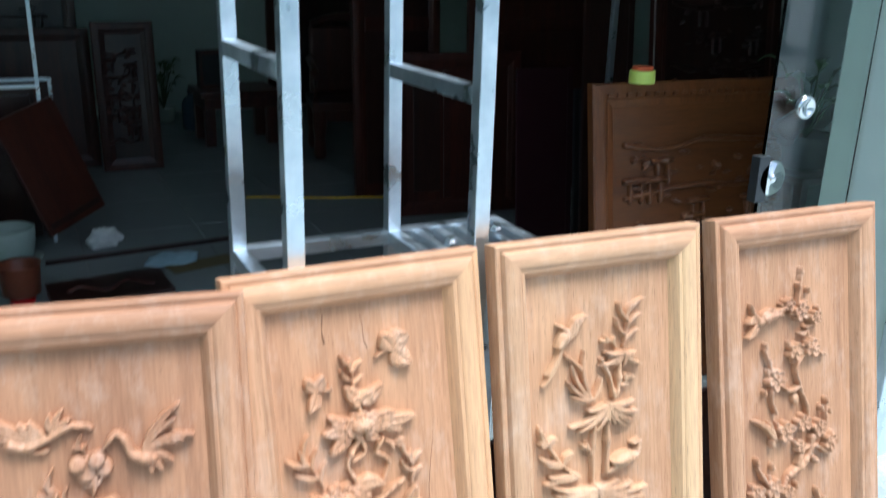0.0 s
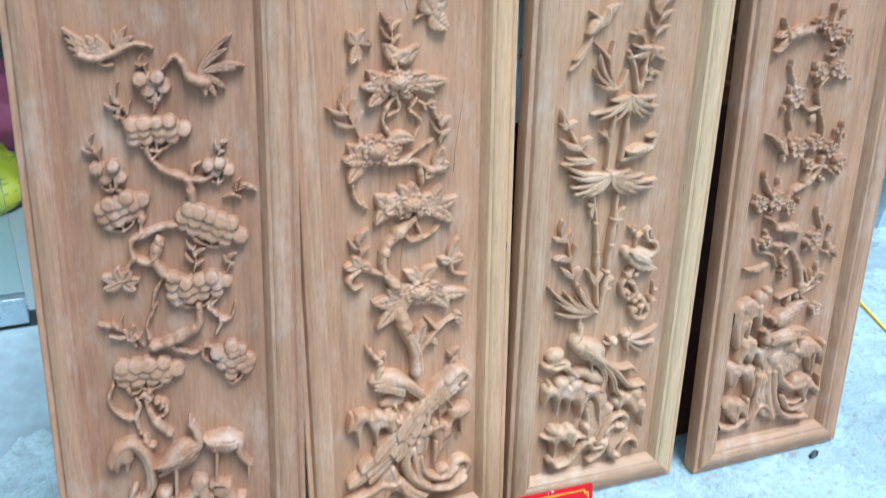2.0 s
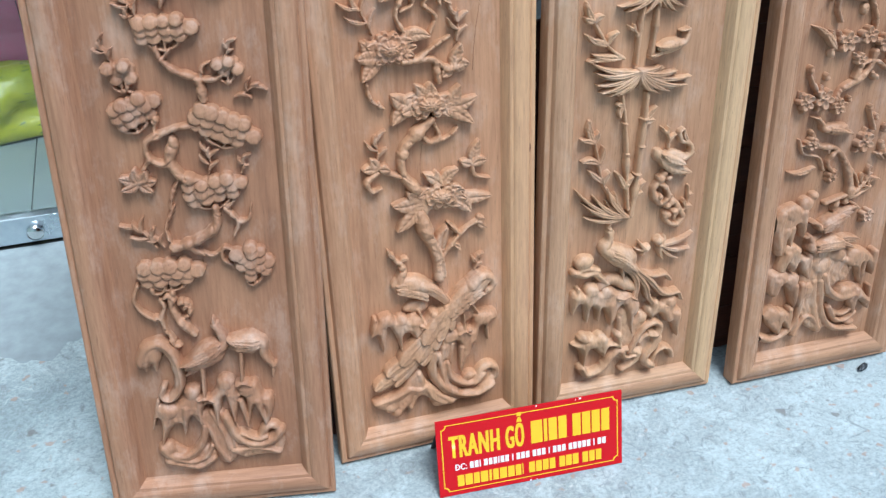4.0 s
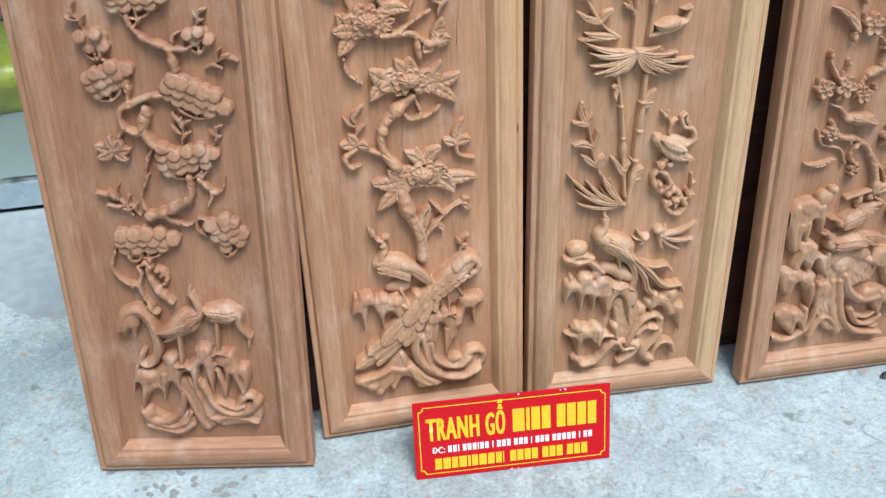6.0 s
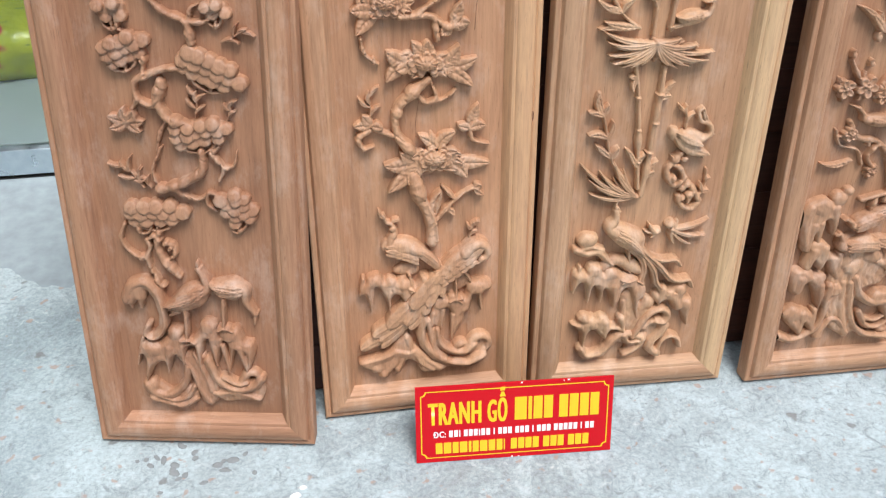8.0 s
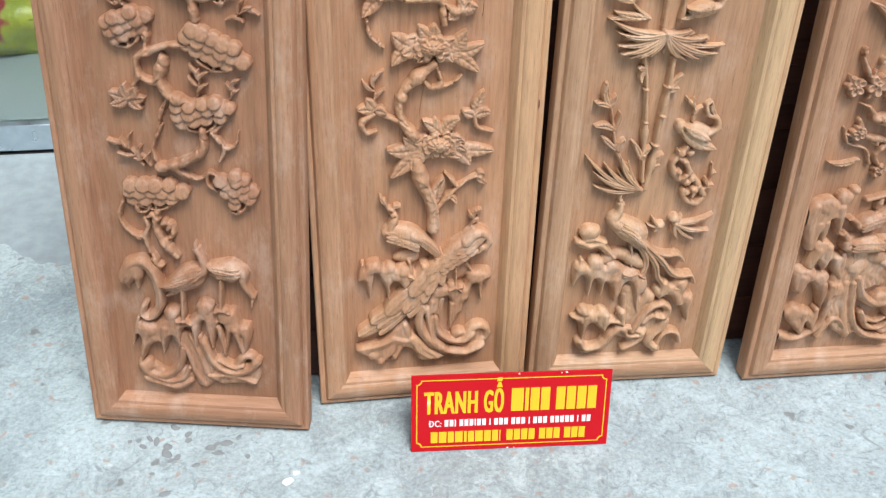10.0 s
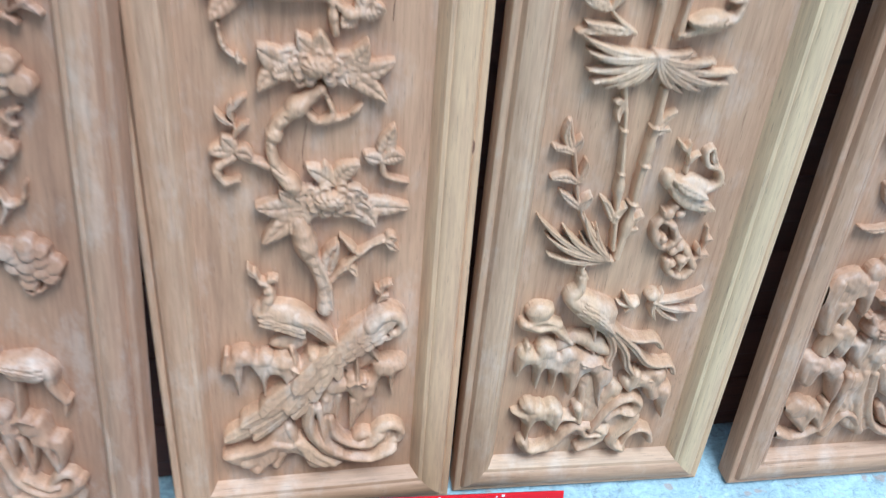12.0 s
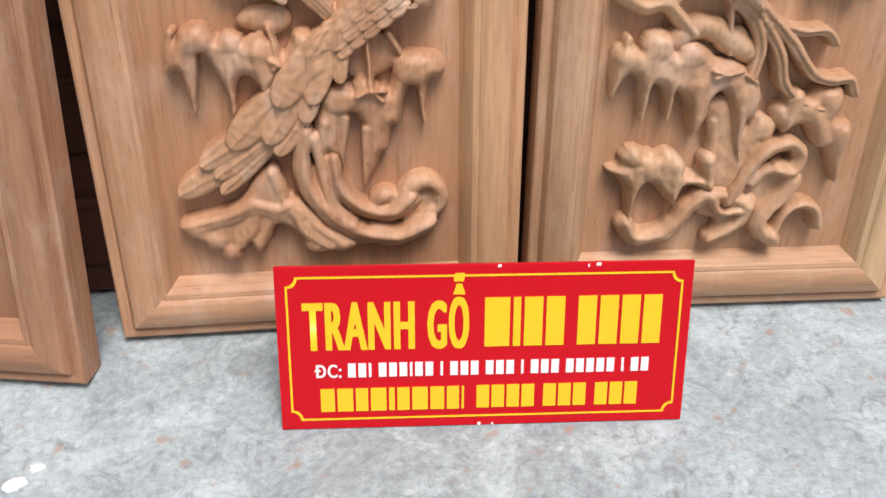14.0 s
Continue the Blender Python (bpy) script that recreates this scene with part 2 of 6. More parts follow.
setting(part("screed", block((LEFT, FRONT, -0.3), (RIGHT, BACK, -0.012)), GROUT), "grey tile grout of the showroom floor", "floor")
setting(part("wall_back", block((LEFT, BACK, -0.3), (RIGHT, BACK + 0.2, TOP)), PLASTER), "pale green plaster back wall of the showroom", "wall")
setting(part("wall_left", block((LEFT - 0.2, FRONT - 0.15, -0.3), (LEFT, BACK + 0.2, TOP)), PLASTER), "pale green plaster side wall", "wall")
setting(part("wall_right", block((RIGHT, FRONT + 0.2, -0.3), (RIGHT + 0.2, BACK + 0.2, TOP)), PLASTER), "pale green plaster side wall", "wall")
setting(part("wall_front", block((2.29, 1.78, -0.3), (RIGHT + 0.2, 2.12, TOP), 0.006), PLASTER), "pale green plaster pier beside the shop front", "wall")
# unseen pier, added so that less daylight enters the showroom
setting(part("wall_front_left", block((LEFT - 0.2, 1.85, -0.3), (-1.3, 2.05, 2.3)), PLASTER), "unseen plaster pier added to keep daylight out of the showroom", "wall")
# lintel lies out of view; its low edge is chosen to dim the room
setting(part("wall_lintel", block((LEFT - 0.2, 1.8, 2.3), (2.29, 2.1, TOP + 0.2)), PLASTER), "unseen plaster lintel over the glass shop front, set low to dim the showroom", "wall")
setting(part("ceiling", block((LEFT - 0.2, 2.1, TOP), (RIGHT + 0.2, BACK + 0.2, TOP + 0.15)), WHITE_PAINT), "white painted showroom ceiling", "ceiling")
setting(part("trim", block((2.272, 1.762, 0), (2.312, 1.799, 2.7), 0.003), STEEL), "bright metal corner strip on the pier", "trim")


def glass_leaf(name, x0, x1, y, label):
    m = pose(0, y, 0)
    ob = setting(thing(name, m, label, "glass door"), label, "glass door")
    pane = part("pane", block((x0, -0.006, 0.075), (x1, 0.006, 2.28), 0.001), GLASS, ob, "clear greenish toughened glass")
    pane.visible_shadow = False
    part("bottom_rail", block((x0, -0.017, 0.012), (x1, 0.017, 0.082), 0.003), STEEL, ob, "brushed steel shoe along the foot of the glass")
    return ob


left_door = glass_leaf("door_1", -1.3, -0.185, 1.95, "frameless glass shop door with a brushed steel bottom rail")
lock = turned([(0.017, 0), (0.02, 0.004), (0.019, 0.014), (0.012, 0.018), (0.004, 0.02)], 20)
lock.transform(pose(-0.275, -0.017, 0.045, 90))
part("lock", lock, CHROME, left_door, "round chrome floor lock", True)
right_door = glass_leaf("door_2", 1.9, 2.268, 2.0, "frameless glass panel with chrome knob and patch fitting")
knob = turned([(0.012, 0.006), (0.012, 0.02), (0.03, 0.026), (0.034, 0.034), (0.033, 0.044), (0.027, 0.05), (0.02, 0.048), (0.018, 0.044)], 28)
knob.transform(pose(1.99, 0, 1.075, 90))
part("knob", knob, CHROME, right_door, "round chrome door knob", True)
patch = block((1.875, -0.016, 0.81), (1.915, 0.016, 0.94), 0.003)
part("patch_fitting", patch, DARK_GREY, right_door, "dark metal patch clamp on the glass edge")
disc = turned([(0.05, 0.006), (0.05, 0.013), (0.046, 0.016), (0.014, 0.016), (0.012, 0.022), (0.006, 0.024)], 32)
disc.transform(Matrix.Translation((1.932, 0, 0.875)) @ Matrix.Rotation(radians(90), 4, "X"))
part("disc", disc, CHROME, right_door, "half-round chrome hinge plate", True)


# ---- carved panels on the forecourt ----
W, H, THICK = 0.37, 1.058, 0.030
BAR = [(0, -0.001), (0.001, 0.0014), (0.003, 0.0024), (0.007, 0.0022), (0.0086, 0.0014), (0.0096, 0.0006), (0.0104, 0.0012), (0.0114, 0.0040), (0.0140, 0.0078), (0.020, 0.0106),
       (0.028, 0.0112), (0.035, 0.0102), (0.0388, 0.0080), (0.0400, 0.0066), (0.0408, 0.0062), (0.0416, 0.0066), (0.0455, 0.0056), (0.049, 0.001), (0.0525, -0.006), (0.056, -0.0125)]
FIELD = -0.012
#            x       y      turn     lean
STANDS = [(-0.1287, 1.1136, -10.31, 14.33), (0.2584, 1.1027, -0.52, 12.78), (0.6372, 1.1056, -2.95, 11.57), (1.0511, 1.0705, -2.05, 13.06)]
TONES = [((0.49, 0.255, 0.14), (0.33, 0.155, 0.082)), ((0.58, 0.32, 0.175), (0.41, 0.205, 0.105)),
         ((0.59, 0.35, 0.195), (0.43, 0.22, 0.115)), ((0.54, 0.30, 0.165), (0.37, 0.185, 0.098))]
GROUNDS = (0.90, 0.97, 1.0, 0.95)
SUBJECTS = ("a pine tree and cranes", "peonies and peacocks", "bamboo and birds", "plum blossom and birds")
WOODS, panels = [], []
for k, ((x, y, turn, lean), (light, dark), what) in enumerate(zip(STANDS, TONES, SUBJECTS)):
    light, dark = (tuple(v * q for v, q in zip(t, (1.0, 1.01, 1.02) if k != 2 else (1.0, 1.025, 1.05))) for t in (light, dark))
    up, across = wood("raw_wood_upright", light, dark, "z", 0.6, 1.0, 0.32), wood("raw_wood_across", light, dark, "x", 0.6, 1.0, 0.32)
    pale = tuple(v * f for v, f in zip(light, (1.17, 1.27, 1.18)))
    side = wood("raw_wood_stile", pale, light, "z", 0.6) if k in (1, 2) else up
    g = GROUNDS[k]
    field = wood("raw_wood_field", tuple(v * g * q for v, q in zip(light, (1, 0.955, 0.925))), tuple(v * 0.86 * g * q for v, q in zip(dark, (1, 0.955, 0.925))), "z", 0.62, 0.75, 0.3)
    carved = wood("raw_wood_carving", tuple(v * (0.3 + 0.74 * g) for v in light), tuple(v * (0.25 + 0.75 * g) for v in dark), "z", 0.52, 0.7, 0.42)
    WOODS.append((field, carved))
    p = thing("carved_panel", pose(x, y, THICK * math.sin(radians(lean)), -lean, 0, turn), f"raw wooden panel carved with {what}, leaning back", "carved panel", "set of four carved panels")
    frame_bars(p, W, H, BAR, THICK, (up, across, side))
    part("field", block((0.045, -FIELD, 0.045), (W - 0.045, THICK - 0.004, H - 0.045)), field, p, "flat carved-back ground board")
    panels.append(p)


# ---- carving: every motif is a raised form on a fine grid over the ground board ----
CELL, RISE = 0.0009, 1.4
rng = np.random.RandomState(4)


def bez(pts, steps=10):
    """A smooth line through (across, up) points in millimetres, as an array in metres."""
    q = np.array(pts, float) / 1000
    q = np.vstack([2 * q[0] - q[1], q, 2 * q[-1] - q[-2]])
    out = []
    for i in range(1, len(q) - 2):
        for t in np.linspace(0, 1, steps, endpoint=False):
            a, b, c, d = q[i - 1:i + 3]
            out.append(0.5 * (2 * b + (c - a) * t + (2 * a - 5 * b + 4 * c - d) * t * t + (3 * b - a - 3 * c + d) * t ** 3))
    return np.array(out + [q[-2]])


def limb(pts, r0, r1=None, base=5.0, flat=1.0, gnarl=0.17):
    """A round branch, neck or scroll; radii and base height in millimetres."""
    r1 = r0 if r1 is None else r1
    line, ph = bez(pts, 24), rng.rand(4) * 9
    n, knobs = len(line), rng.uniform(0.1, 0.95, 3)
    rad = []
    for i in range(n):
        f = i / (n - 1)
        swell = 0.7 * math.sin(i * 0.083 + ph[0]) + 0.25 * math.sin(i * 0.29 + ph[1]) + sum(1.6 * math.exp(-((f - q) * n / 4.5) ** 2) for q in knobs)
        rad.append((r0 + (r1 - r0) * f) * (0.94 + gnarl * swell) / 1000)

    def height(X, Z):
        h = np.full(X.shape, -1.0)
        for (u, v), r in zip(line, rad):
            d2 = (X - u) ** 2 + (Z - v) ** 2
            np.maximum(h, np.where(d2 < r * r, base / 1000 + flat * np.sqrt(np.maximum(r * r - d2, 0)), -1), out=h)
        return h
    m = max(r0, r1) / 1000 * (1.1 + 2.4 * gnarl)
    return (line.min(0) - m, line.max(0) + m, height)


def wave(pts, w0, w1, base=4.0, top=9.0, skew=0.4, groove=0.09):
    """A long curling band of water or rock, steeper on one flank, with a chisel groove along it; half widths in millimetres."""
    line = bez(pts, 14)
    n = len(line)
    tang = np.gradient(line, axis=0)
    tang /= np.maximum(np.linalg.norm(tang, axis=1), 1e-9)[:, None]
    half = np.array([(w0 + (w1 - w0) * i / (n - 1)) * (1 + 0.06 * math.sin(i * 0.5)) for i in range(n)]) / 1000

    def height(X, Z):
        dx, dz = X[..., None] - line[:, 0], Z[..., None] - line[:, 1]
        i = np.argmin(dx * dx + dz * dz, axis=-1)
        ex, ez = X - line[i, 0], Z - line[i, 1]
        side = np.sign(tang[i, 0] * ez - tang[i, 1] * ex)
        k = side * np.sqrt(ex * ex + ez * ez) / half[i]
        h = base + top * np.sqrt(np.maximum(1 - k * k, 0)) * (1 + skew * k * 0.5) - groove * top * np.exp(-((k + 0.25 * np.sign(skew)) * 5.5) ** 2)
        return np.where(np.abs(k) < 1, h / 1000, -1)
    m = max(w0, w1) / 1000 * 1.15
    return (line.min(0) - m, line.max(0) + m, height)


def bun(c, ru, rv, base=8.0, top=6.0, lobes=14):
    """The folded heart of a peony: a dome of narrow petals round a sunken middle."""
    u, v, ru, rv, ph = c[0] / 1000, c[1] / 1000, ru / 1000, rv / 1000, rng.rand() * 6

    def height(X, Z):
        x, z = (X - u) / ru, (Z - v) / rv
        d, th = np.sqrt(x * x + z * z), np.arctan2(z, x)
        d = d * (1 + 0.06 * np.cos(lobes * th + ph))
        fold = np.cos(lobes * th + ph + 1.6 * d) * np.clip(d * 2.2 - 0.5, 0, 1)
        h = base + top * np.sqrt(np.maximum(1 - d * d, 0)) + 0.75 * fold - 1.6 * np.exp(-((d - 0.42) * 9) ** 2) * (0.6 + 0.4 * np.cos(lobes * 0.5 * th))
        return np.where(d < 1, h / 1000, -1)
    m = max(ru, rv) * 1.1
    return (np.array([u - m, v - m]), np.array([u + m, v + m]), height)


def cup(c, r, long, turn, base=6.0, top=3.0, dish=2.2):
    """A small dished petal with a raised rim."""
    u, v, r, long, a = c[0] / 1000, c[1] / 1000, r / 1000, long / 1000, radians(turn)

    def height(X, Z):
        x, z = (X - u) * math.cos(a) + (Z - v) * math.sin(a), (Z - v) * math.cos(a) - (X - u) * math.sin(a)
        d = np.sqrt((x / long) ** 2 + (z / r) ** 2)
        h = base + top * (1 - np.minimum(d, 1) ** 8) - dish * (1 - np.minimum(d * 1.25, 1) ** 2) + 1.2 * x / long
        return np.where(d < 1, h / 1000, -1)
    m = max(r, long) * 1.1
    return (np.array([u - m, v - m]), np.array([u + m, v + m]), height)


def blob(c, ru, rv, turn=0.0, top=8.0, base=2.0, ridges=0.0):
    """A rounded boulder or body."""
    u, v, ru, rv, top, base, a = c[0] / 1000, c[1] / 1000, ru / 1000, rv / 1000, top / 1000, base / 1000, radians(turn)
    ph = rng.rand() * 6

    def height(X, Z):
        x, z = (X - u) * math.cos(a) + (Z - v) * math.sin(a), (Z - v) * math.cos(a) - (X - u) * math.sin(a)
        th = np.arctan2(z / rv, x / ru)
        d = (x / ru) ** 2 + (z / rv) ** 2
        d = d * (1 + 0.10 * np.sin(3 * th + ph) + 0.06 * np.sin(5 * th + 2 * ph))
        h = base + top * np.sqrt(np.maximum(1 - d, 0))
        if ridges:
            h += ridges / 1000 * np.sin(x / ru * 9 + 2 * np.sin(z / rv * 4 + ph))
        return np.where(d < 1, h, -1)
    m = max(ru, rv) * 1.2
    return (np.array([u - m, v - m]), np.array([u + m, v + m]), height)


def scale(c, r, base):
    """One fan-shaped pine scale: a thin tilted disc with fine needles towards its rim."""
    u, v, r, base, ph = c[0] / 1000, c[1] / 1000, r / 1000, base / 1000, rng.rand() * 6

    def height(X, Z):
        x, z = X - u, Z - v
        d, th = np.sqrt(x * x + (z * 1.08) ** 2) / r, np.arctan2(z, x)
        d = d * (1 + 0.025 * np.sin(7 * th + ph))
        h = base + 0.0010 * (1 - d * d) + 0.0017 * (1 - np.minimum(d, 1) ** 9) - 0.0021 * z / r + 0.00022 * np.sin(22 * th + ph) * np.clip(d * 2 - 0.6, 0, 1)
        return np.where(d < 1, h, -1)
    return (np.array([u - r, v - r]), np.array([u + r, v + r]), height)


def leaf(a, b, wide, base=5.0, top=3.0, bend=0.12, round_tip=0.0, veins=0.35, lift=2.0, rib=0.5):
    """A leaf, petal or feather from its foot a to its tip b."""
    a, b = np.array(a, float) / 1000, np.array(b, float) / 1000
    L = max(np.linalg.norm(b - a), 1e-4)
    ax = (b - a) / L
    nx = np.array([-ax[1], ax[0]])
    wide, base, top, lift, veins = wide / 2000, base / 1000, top / 1000, lift / 1000, veins / 1000

    def height(X, Z):
        s = ((X - a[0]) * ax[0] + (Z - a[1]) * ax[1]) / L
        t = (X - a[0]) * nx[0] + (Z - a[1]) * nx[1] - bend * L * 4 * np.clip(s, 0, 1) * (1 - np.clip(s, 0, 1))
        sc = np.clip(s, 0.0, 1.0)
        w = wide * (np.sin(np.pi * sc ** (0.75 + 0.7 * round_tip)) ** (0.8 - 0.35 * round_tip)) * (1 + (0.05 * np.sin(s * 21) if veins > 0.0003 else 0)) + 0.0004
        k = t / w
        h = base + top * (0.5 * np.sqrt(np.maximum(1 - k * k, 0)) + 0.5 * (1 - np.minimum(np.abs(k), 1) ** 8)) + lift * sc * sc - rib * top * np.exp(-(k * 5) ** 2) + veins * np.sin(s * 40 - np.abs(k) * 5)
        return np.where((s > 0) & (s < 1) & (np.abs(k) < 1), h, -1)
    m = wide + abs(bend) * L + 0.002
    return (np.minimum(a, b) - m, np.maximum(a, b) + m, height)


def slab(outline, top=9.0, base=3.0, soft=8.0, waves=0.45):
    """A carved mass with a free outline, rounded over from its edge."""
    q = np.array(outline, float) / 1000
    n, loop, ph = len(q), [], rng.rand(4) * 6
    for i in range(n):
        a, b, c, d = q[i - 1], q[i], q[(i + 1) % n], q[(i + 2) % n]
        for t in (0, 0.25, 0.5, 0.75):
            loop.append(0.5 * (2 * b + (c - a) * t + (2 * a - 5 * b + 4 * c - d) * t * t + (3 * b - a - 3 * c + d) * t ** 3))
    loop = np.array(loop)
    top, base, soft, waves = top / 1000, base / 1000, soft / 1000, waves / 1000

    def height(X, Z):
        inside, dist = np.zeros(X.shape, bool), np.full(X.shape, 9.0)
        for (x0, z0), (x1, z1) in zip(loop, np.roll(loop, -1, 0)):
            dx, dz = x1 - x0, z1 - z0
            t = np.clip(((X - x0) * dx + (Z - z0) * dz) / (dx * dx + dz * dz + 1e-12), 0, 1)
            np.minimum(dist, (X - x0 - t * dx) ** 2 + (Z - z0 - t * dz) ** 2, out=dist)
            if z0 != z1:
                inside ^= ((Z >= min(z0, z1)) & (Z < max(z0, z1))) & (X < x0 + (Z - z0) * dx / dz)
        e = 1 - np.minimum(np.sqrt(dist) / soft, 1)
        h = base + top * np.sqrt(np.maximum(1 - e * e, 0))
        h += waves * (np.sin(X * 230 + ph[0] + 2 * np.sin(Z * 90 + ph[1])) * np.sin(Z * 170 + ph[2]) + 0.5 * np.sin(X * 700 + 60 * Z + 3 * np.sin(Z * 120 + ph[3]))) * (1 - e)
        return np.where(inside, h, -1)
    return (loop.min(0) - 0.002, loop.max(0) + 0.002, height)


def rock(outline, top=9.0, base=3.0, soft=8.0):
    """Weathered rock: a mass whose humps swell and whose drips run down as flutes."""
    out, n = [slab(outline, top * 0.86 + base * 0.5, base * 0.3, soft * 0.82, 0.5)], len(outline)
    cu, cv = sum(q[0] for q in outline) / n, sum(q[1] for q in outline) / n
    area = sum(outline[i - 1][0] * outline[i][1] - outline[i][0] * outline[i - 1][1] for i in range(n))
    for i, (u, v) in enumerate(outline):
        a, b = outline[i - 1], outline[(i + 1) % n]
        if ((u - a[0]) * (b[1] - v) - (v - a[1]) * (b[0] - u)) * area <= 0:
            continue
        if v < a[1] and v < b[1] and v < cv + 12:
            w = max(2.6, min(6.5, abs(a[0] - b[0]) * 0.30))
            rise = max(18.0, min(44.0, (a[1] + b[1]) / 2 - v + 20))
            lean = (cu - u) * 0.10
            out.append(limb([(u + lean * 1.4, v + rise * 1.2), (u + lean * 0.5, v + rise * 0.55), (u, v + 1.0)], w * 1.25, 1.4, base + top * 0.42, 1.0, 0.04))
        if v > a[1] and v > b[1] and v > cv - 4:
            w = max(6.0, min(14.0, abs(a[0] - b[0]) * 0.40))
            out.append(blob((u + (cu - u) * 0.10, v - w * 1.05), w * 1.25, w * 1.05, 0, top * 0.46, base + top * 0.36))
    return out


def carve(k, name, forms, label="", soften=None):
    """Joins forms into one raised piece of panel k."""
    forms = [f for group in forms for f in (group if isinstance(group, list) else [group])]
    lo = np.min([f[0] for f in forms], 0) - 2 * CELL
    hi = np.max([f[1] for f in forms], 0) + 2 * CELL
    lo, hi = np.maximum(lo, 0.05), np.minimum(hi, (W - 0.05, H - 0.05))
    nx, nz = (np.ceil((hi - lo) / CELL)).astype(int) + 1
    xs, zs = lo[0] + CELL * np.arange(nx), lo[1] + CELL * np.arange(nz)
    X, Z = np.meshgrid(xs, zs)
    Y = np.full(X.shape, -1.0)
    flowing, melt = any(w in name for w in ("rock", "scroll", "trunk", "branch")), (0.0026 if "rock" in name or "scroll" in name else 0.0014)
    total = np.zeros(X.shape)
    for a, b, fn in forms:
        i0, j0 = np.maximum(((a - lo) / CELL).astype(int), 0)
        i1, j1 = ((b - lo) / CELL).astype(int) + 2
        if i1 > i0 and j1 > j0:
            win = (slice(j0, j1), slice(i0, i1))
            if X[win].size:
                h = fn(X[win], Z[win])
                np.maximum(Y[win], h, out=Y[win])
                if flowing:
                    total[win] += np.where(h > 0, np.exp(np.minimum(h, 0.04) / melt), 0)
    solid = Y > 0
    if flowing:
        Y = np.where(solid, melt * np.log(np.maximum(total, 1e-9)), Y)
    Y = np.where(solid, Y * RISE + 0.0015, Y)
    # chisel marks and hand-made unevenness
    wob = 0.00035 * np.sin(X * 310 + 3 * np.sin(Z * 190)) * np.sin(Z * 270 + 2 * np.sin(X * 150)) + 0.0003 * np.sin(X * 97 + Z * 71)
    q = X * 520 + 2.2 * np.sin(Z * 230) + 1.3 * np.sin(Z * 610 + X * 140)
    r = Z * 430 + 2.0 * np.sin(X * 260) + 1.1 * np.sin(X * 700 + Z * 90)
    wob += 0.0002 * (1 - np.abs(np.sin(q)) * 1.4) * np.abs(np.cos(r)) + 0.00018 * np.sin(X * 1900 + 2 * np.sin(Z * 800)) * np.sin(Z * 1300)
    if name in ("trunk", "branch"):
        wob += 0.0009 * np.sin(X * 260 + 2.5 * np.sin(Z * 160)) * np.sin(Z * 210 + 2 * np.sin(X * 170)) + 0.0004 * np.sin(X * 1100 + 4 * np.sin(Z * 330)) * np.sin(Z * 520 + 2 * np.sin(X * 410))
        wob -= 0.0022 * np.clip(np.sin(X * 190 + 1.7 * np.sin(Z * 120) + k) * np.sin(Z * 150 + 1.9 * np.sin(X * 90)) - 0.82, 0, 1) / 0.18
    S = np.where(solid, Y + wob, 0.0)
    soften = (6 if "rock" in name or "scroll" in name else 1) if soften is None else soften
    weight = solid.astype(float)
    for step in range(soften):
        P, Q = np.pad(S * weight, 1), np.pad(weight, 1)
        tot = Q[:-2, 1:-1] + Q[2:, 1:-1] + Q[1:-1, :-2] + Q[1:-1, 2:]
        blur = (P[:-2, 1:-1] + P[2:, 1:-1] + P[1:-1, :-2] + P[1:-1, 2:]) / np.maximum(tot, 1)
        S = np.where(solid & (tot > 0), S * 0.55 + blur * 0.45 if soften > 1 else S * 0.86 + blur * 0.14, S)
    S = np.where(solid, np.maximum(S, 0.0004), -0.001)
    quad = solid[:-1, :-1] | solid[1:, :-1] | solid[:-1, 1:] | solid[1:, 1:]
    # each connected piece becomes a mesh of its own
    mark = np.where(quad, np.arange(1, quad.size + 1).reshape(quad.shape), 0)
    while True:
        P = np.pad(mark, 1)
        nxt = np.where(quad, np.maximum.reduce([P[a:a + quad.shape[0], b:b + quad.shape[1]] for a in (0, 1, 2) for b in (0, 1, 2)]), 0)
        for axis in (0, 1):
            for flip in (False, True):
                w = np.flip(nxt, axis) if flip else nxt
                w = np.swapaxes(w, 0, axis).copy()
                for r in range(1, len(w)):
                    np.maximum(w[r], np.where((w[r] > 0) & (w[r - 1] > 0), w[r - 1], 0), out=w[r])
                w = np.swapaxes(w, 0, axis)
                nxt = np.flip(w, axis) if flip else w
        if (nxt == mark).all():
            break
        mark = nxt
    ids, counts = np.unique(mark[mark > 0], return_counts=True)
    for ident, count in zip(ids, counts):
        if count > 40:
            ob = piece(k, name, X, Z, S, mark == ident)
            if label:
                ob["label"] = label


def piece(k, name, X, Z, S, quad):
    used = np.zeros(X.shape, bool)
    used[:-1, :-1] |= quad
    used[1:, :-1] |= quad
    used[:-1, 1:] |= quad
    used[1:, 1:] |= quad
    index = np.cumsum(used.ravel()).reshape(X.shape) - 1
    co = np.stack([X[used], -(FIELD + S[used]), Z[used]], 1)
    jj, ii = np.nonzero(quad)
    faces = np.stack([index[jj, ii], index[jj, ii + 1], index[jj + 1, ii + 1], index[jj + 1, ii]], 1)
    me = bpy.data.meshes.new(name)
    me.vertices.add(len(co))
    me.vertices.foreach_set("co", co.ravel())
    me.loops.add(faces.size)
    me.loops.foreach_set("vertex_index", faces.ravel().astype(np.int32))
    me.polygons.add(len(faces))
    me.polygons.foreach_set("loop_start", np.arange(0, faces.size, 4, dtype=np.int32))
    me.update(calc_edges=True)
    me.materials.append(WOODS[k][1])
    me.shade_smooth()
    ob = new(name, me)
    ob.parent = panels[k]
    return ob


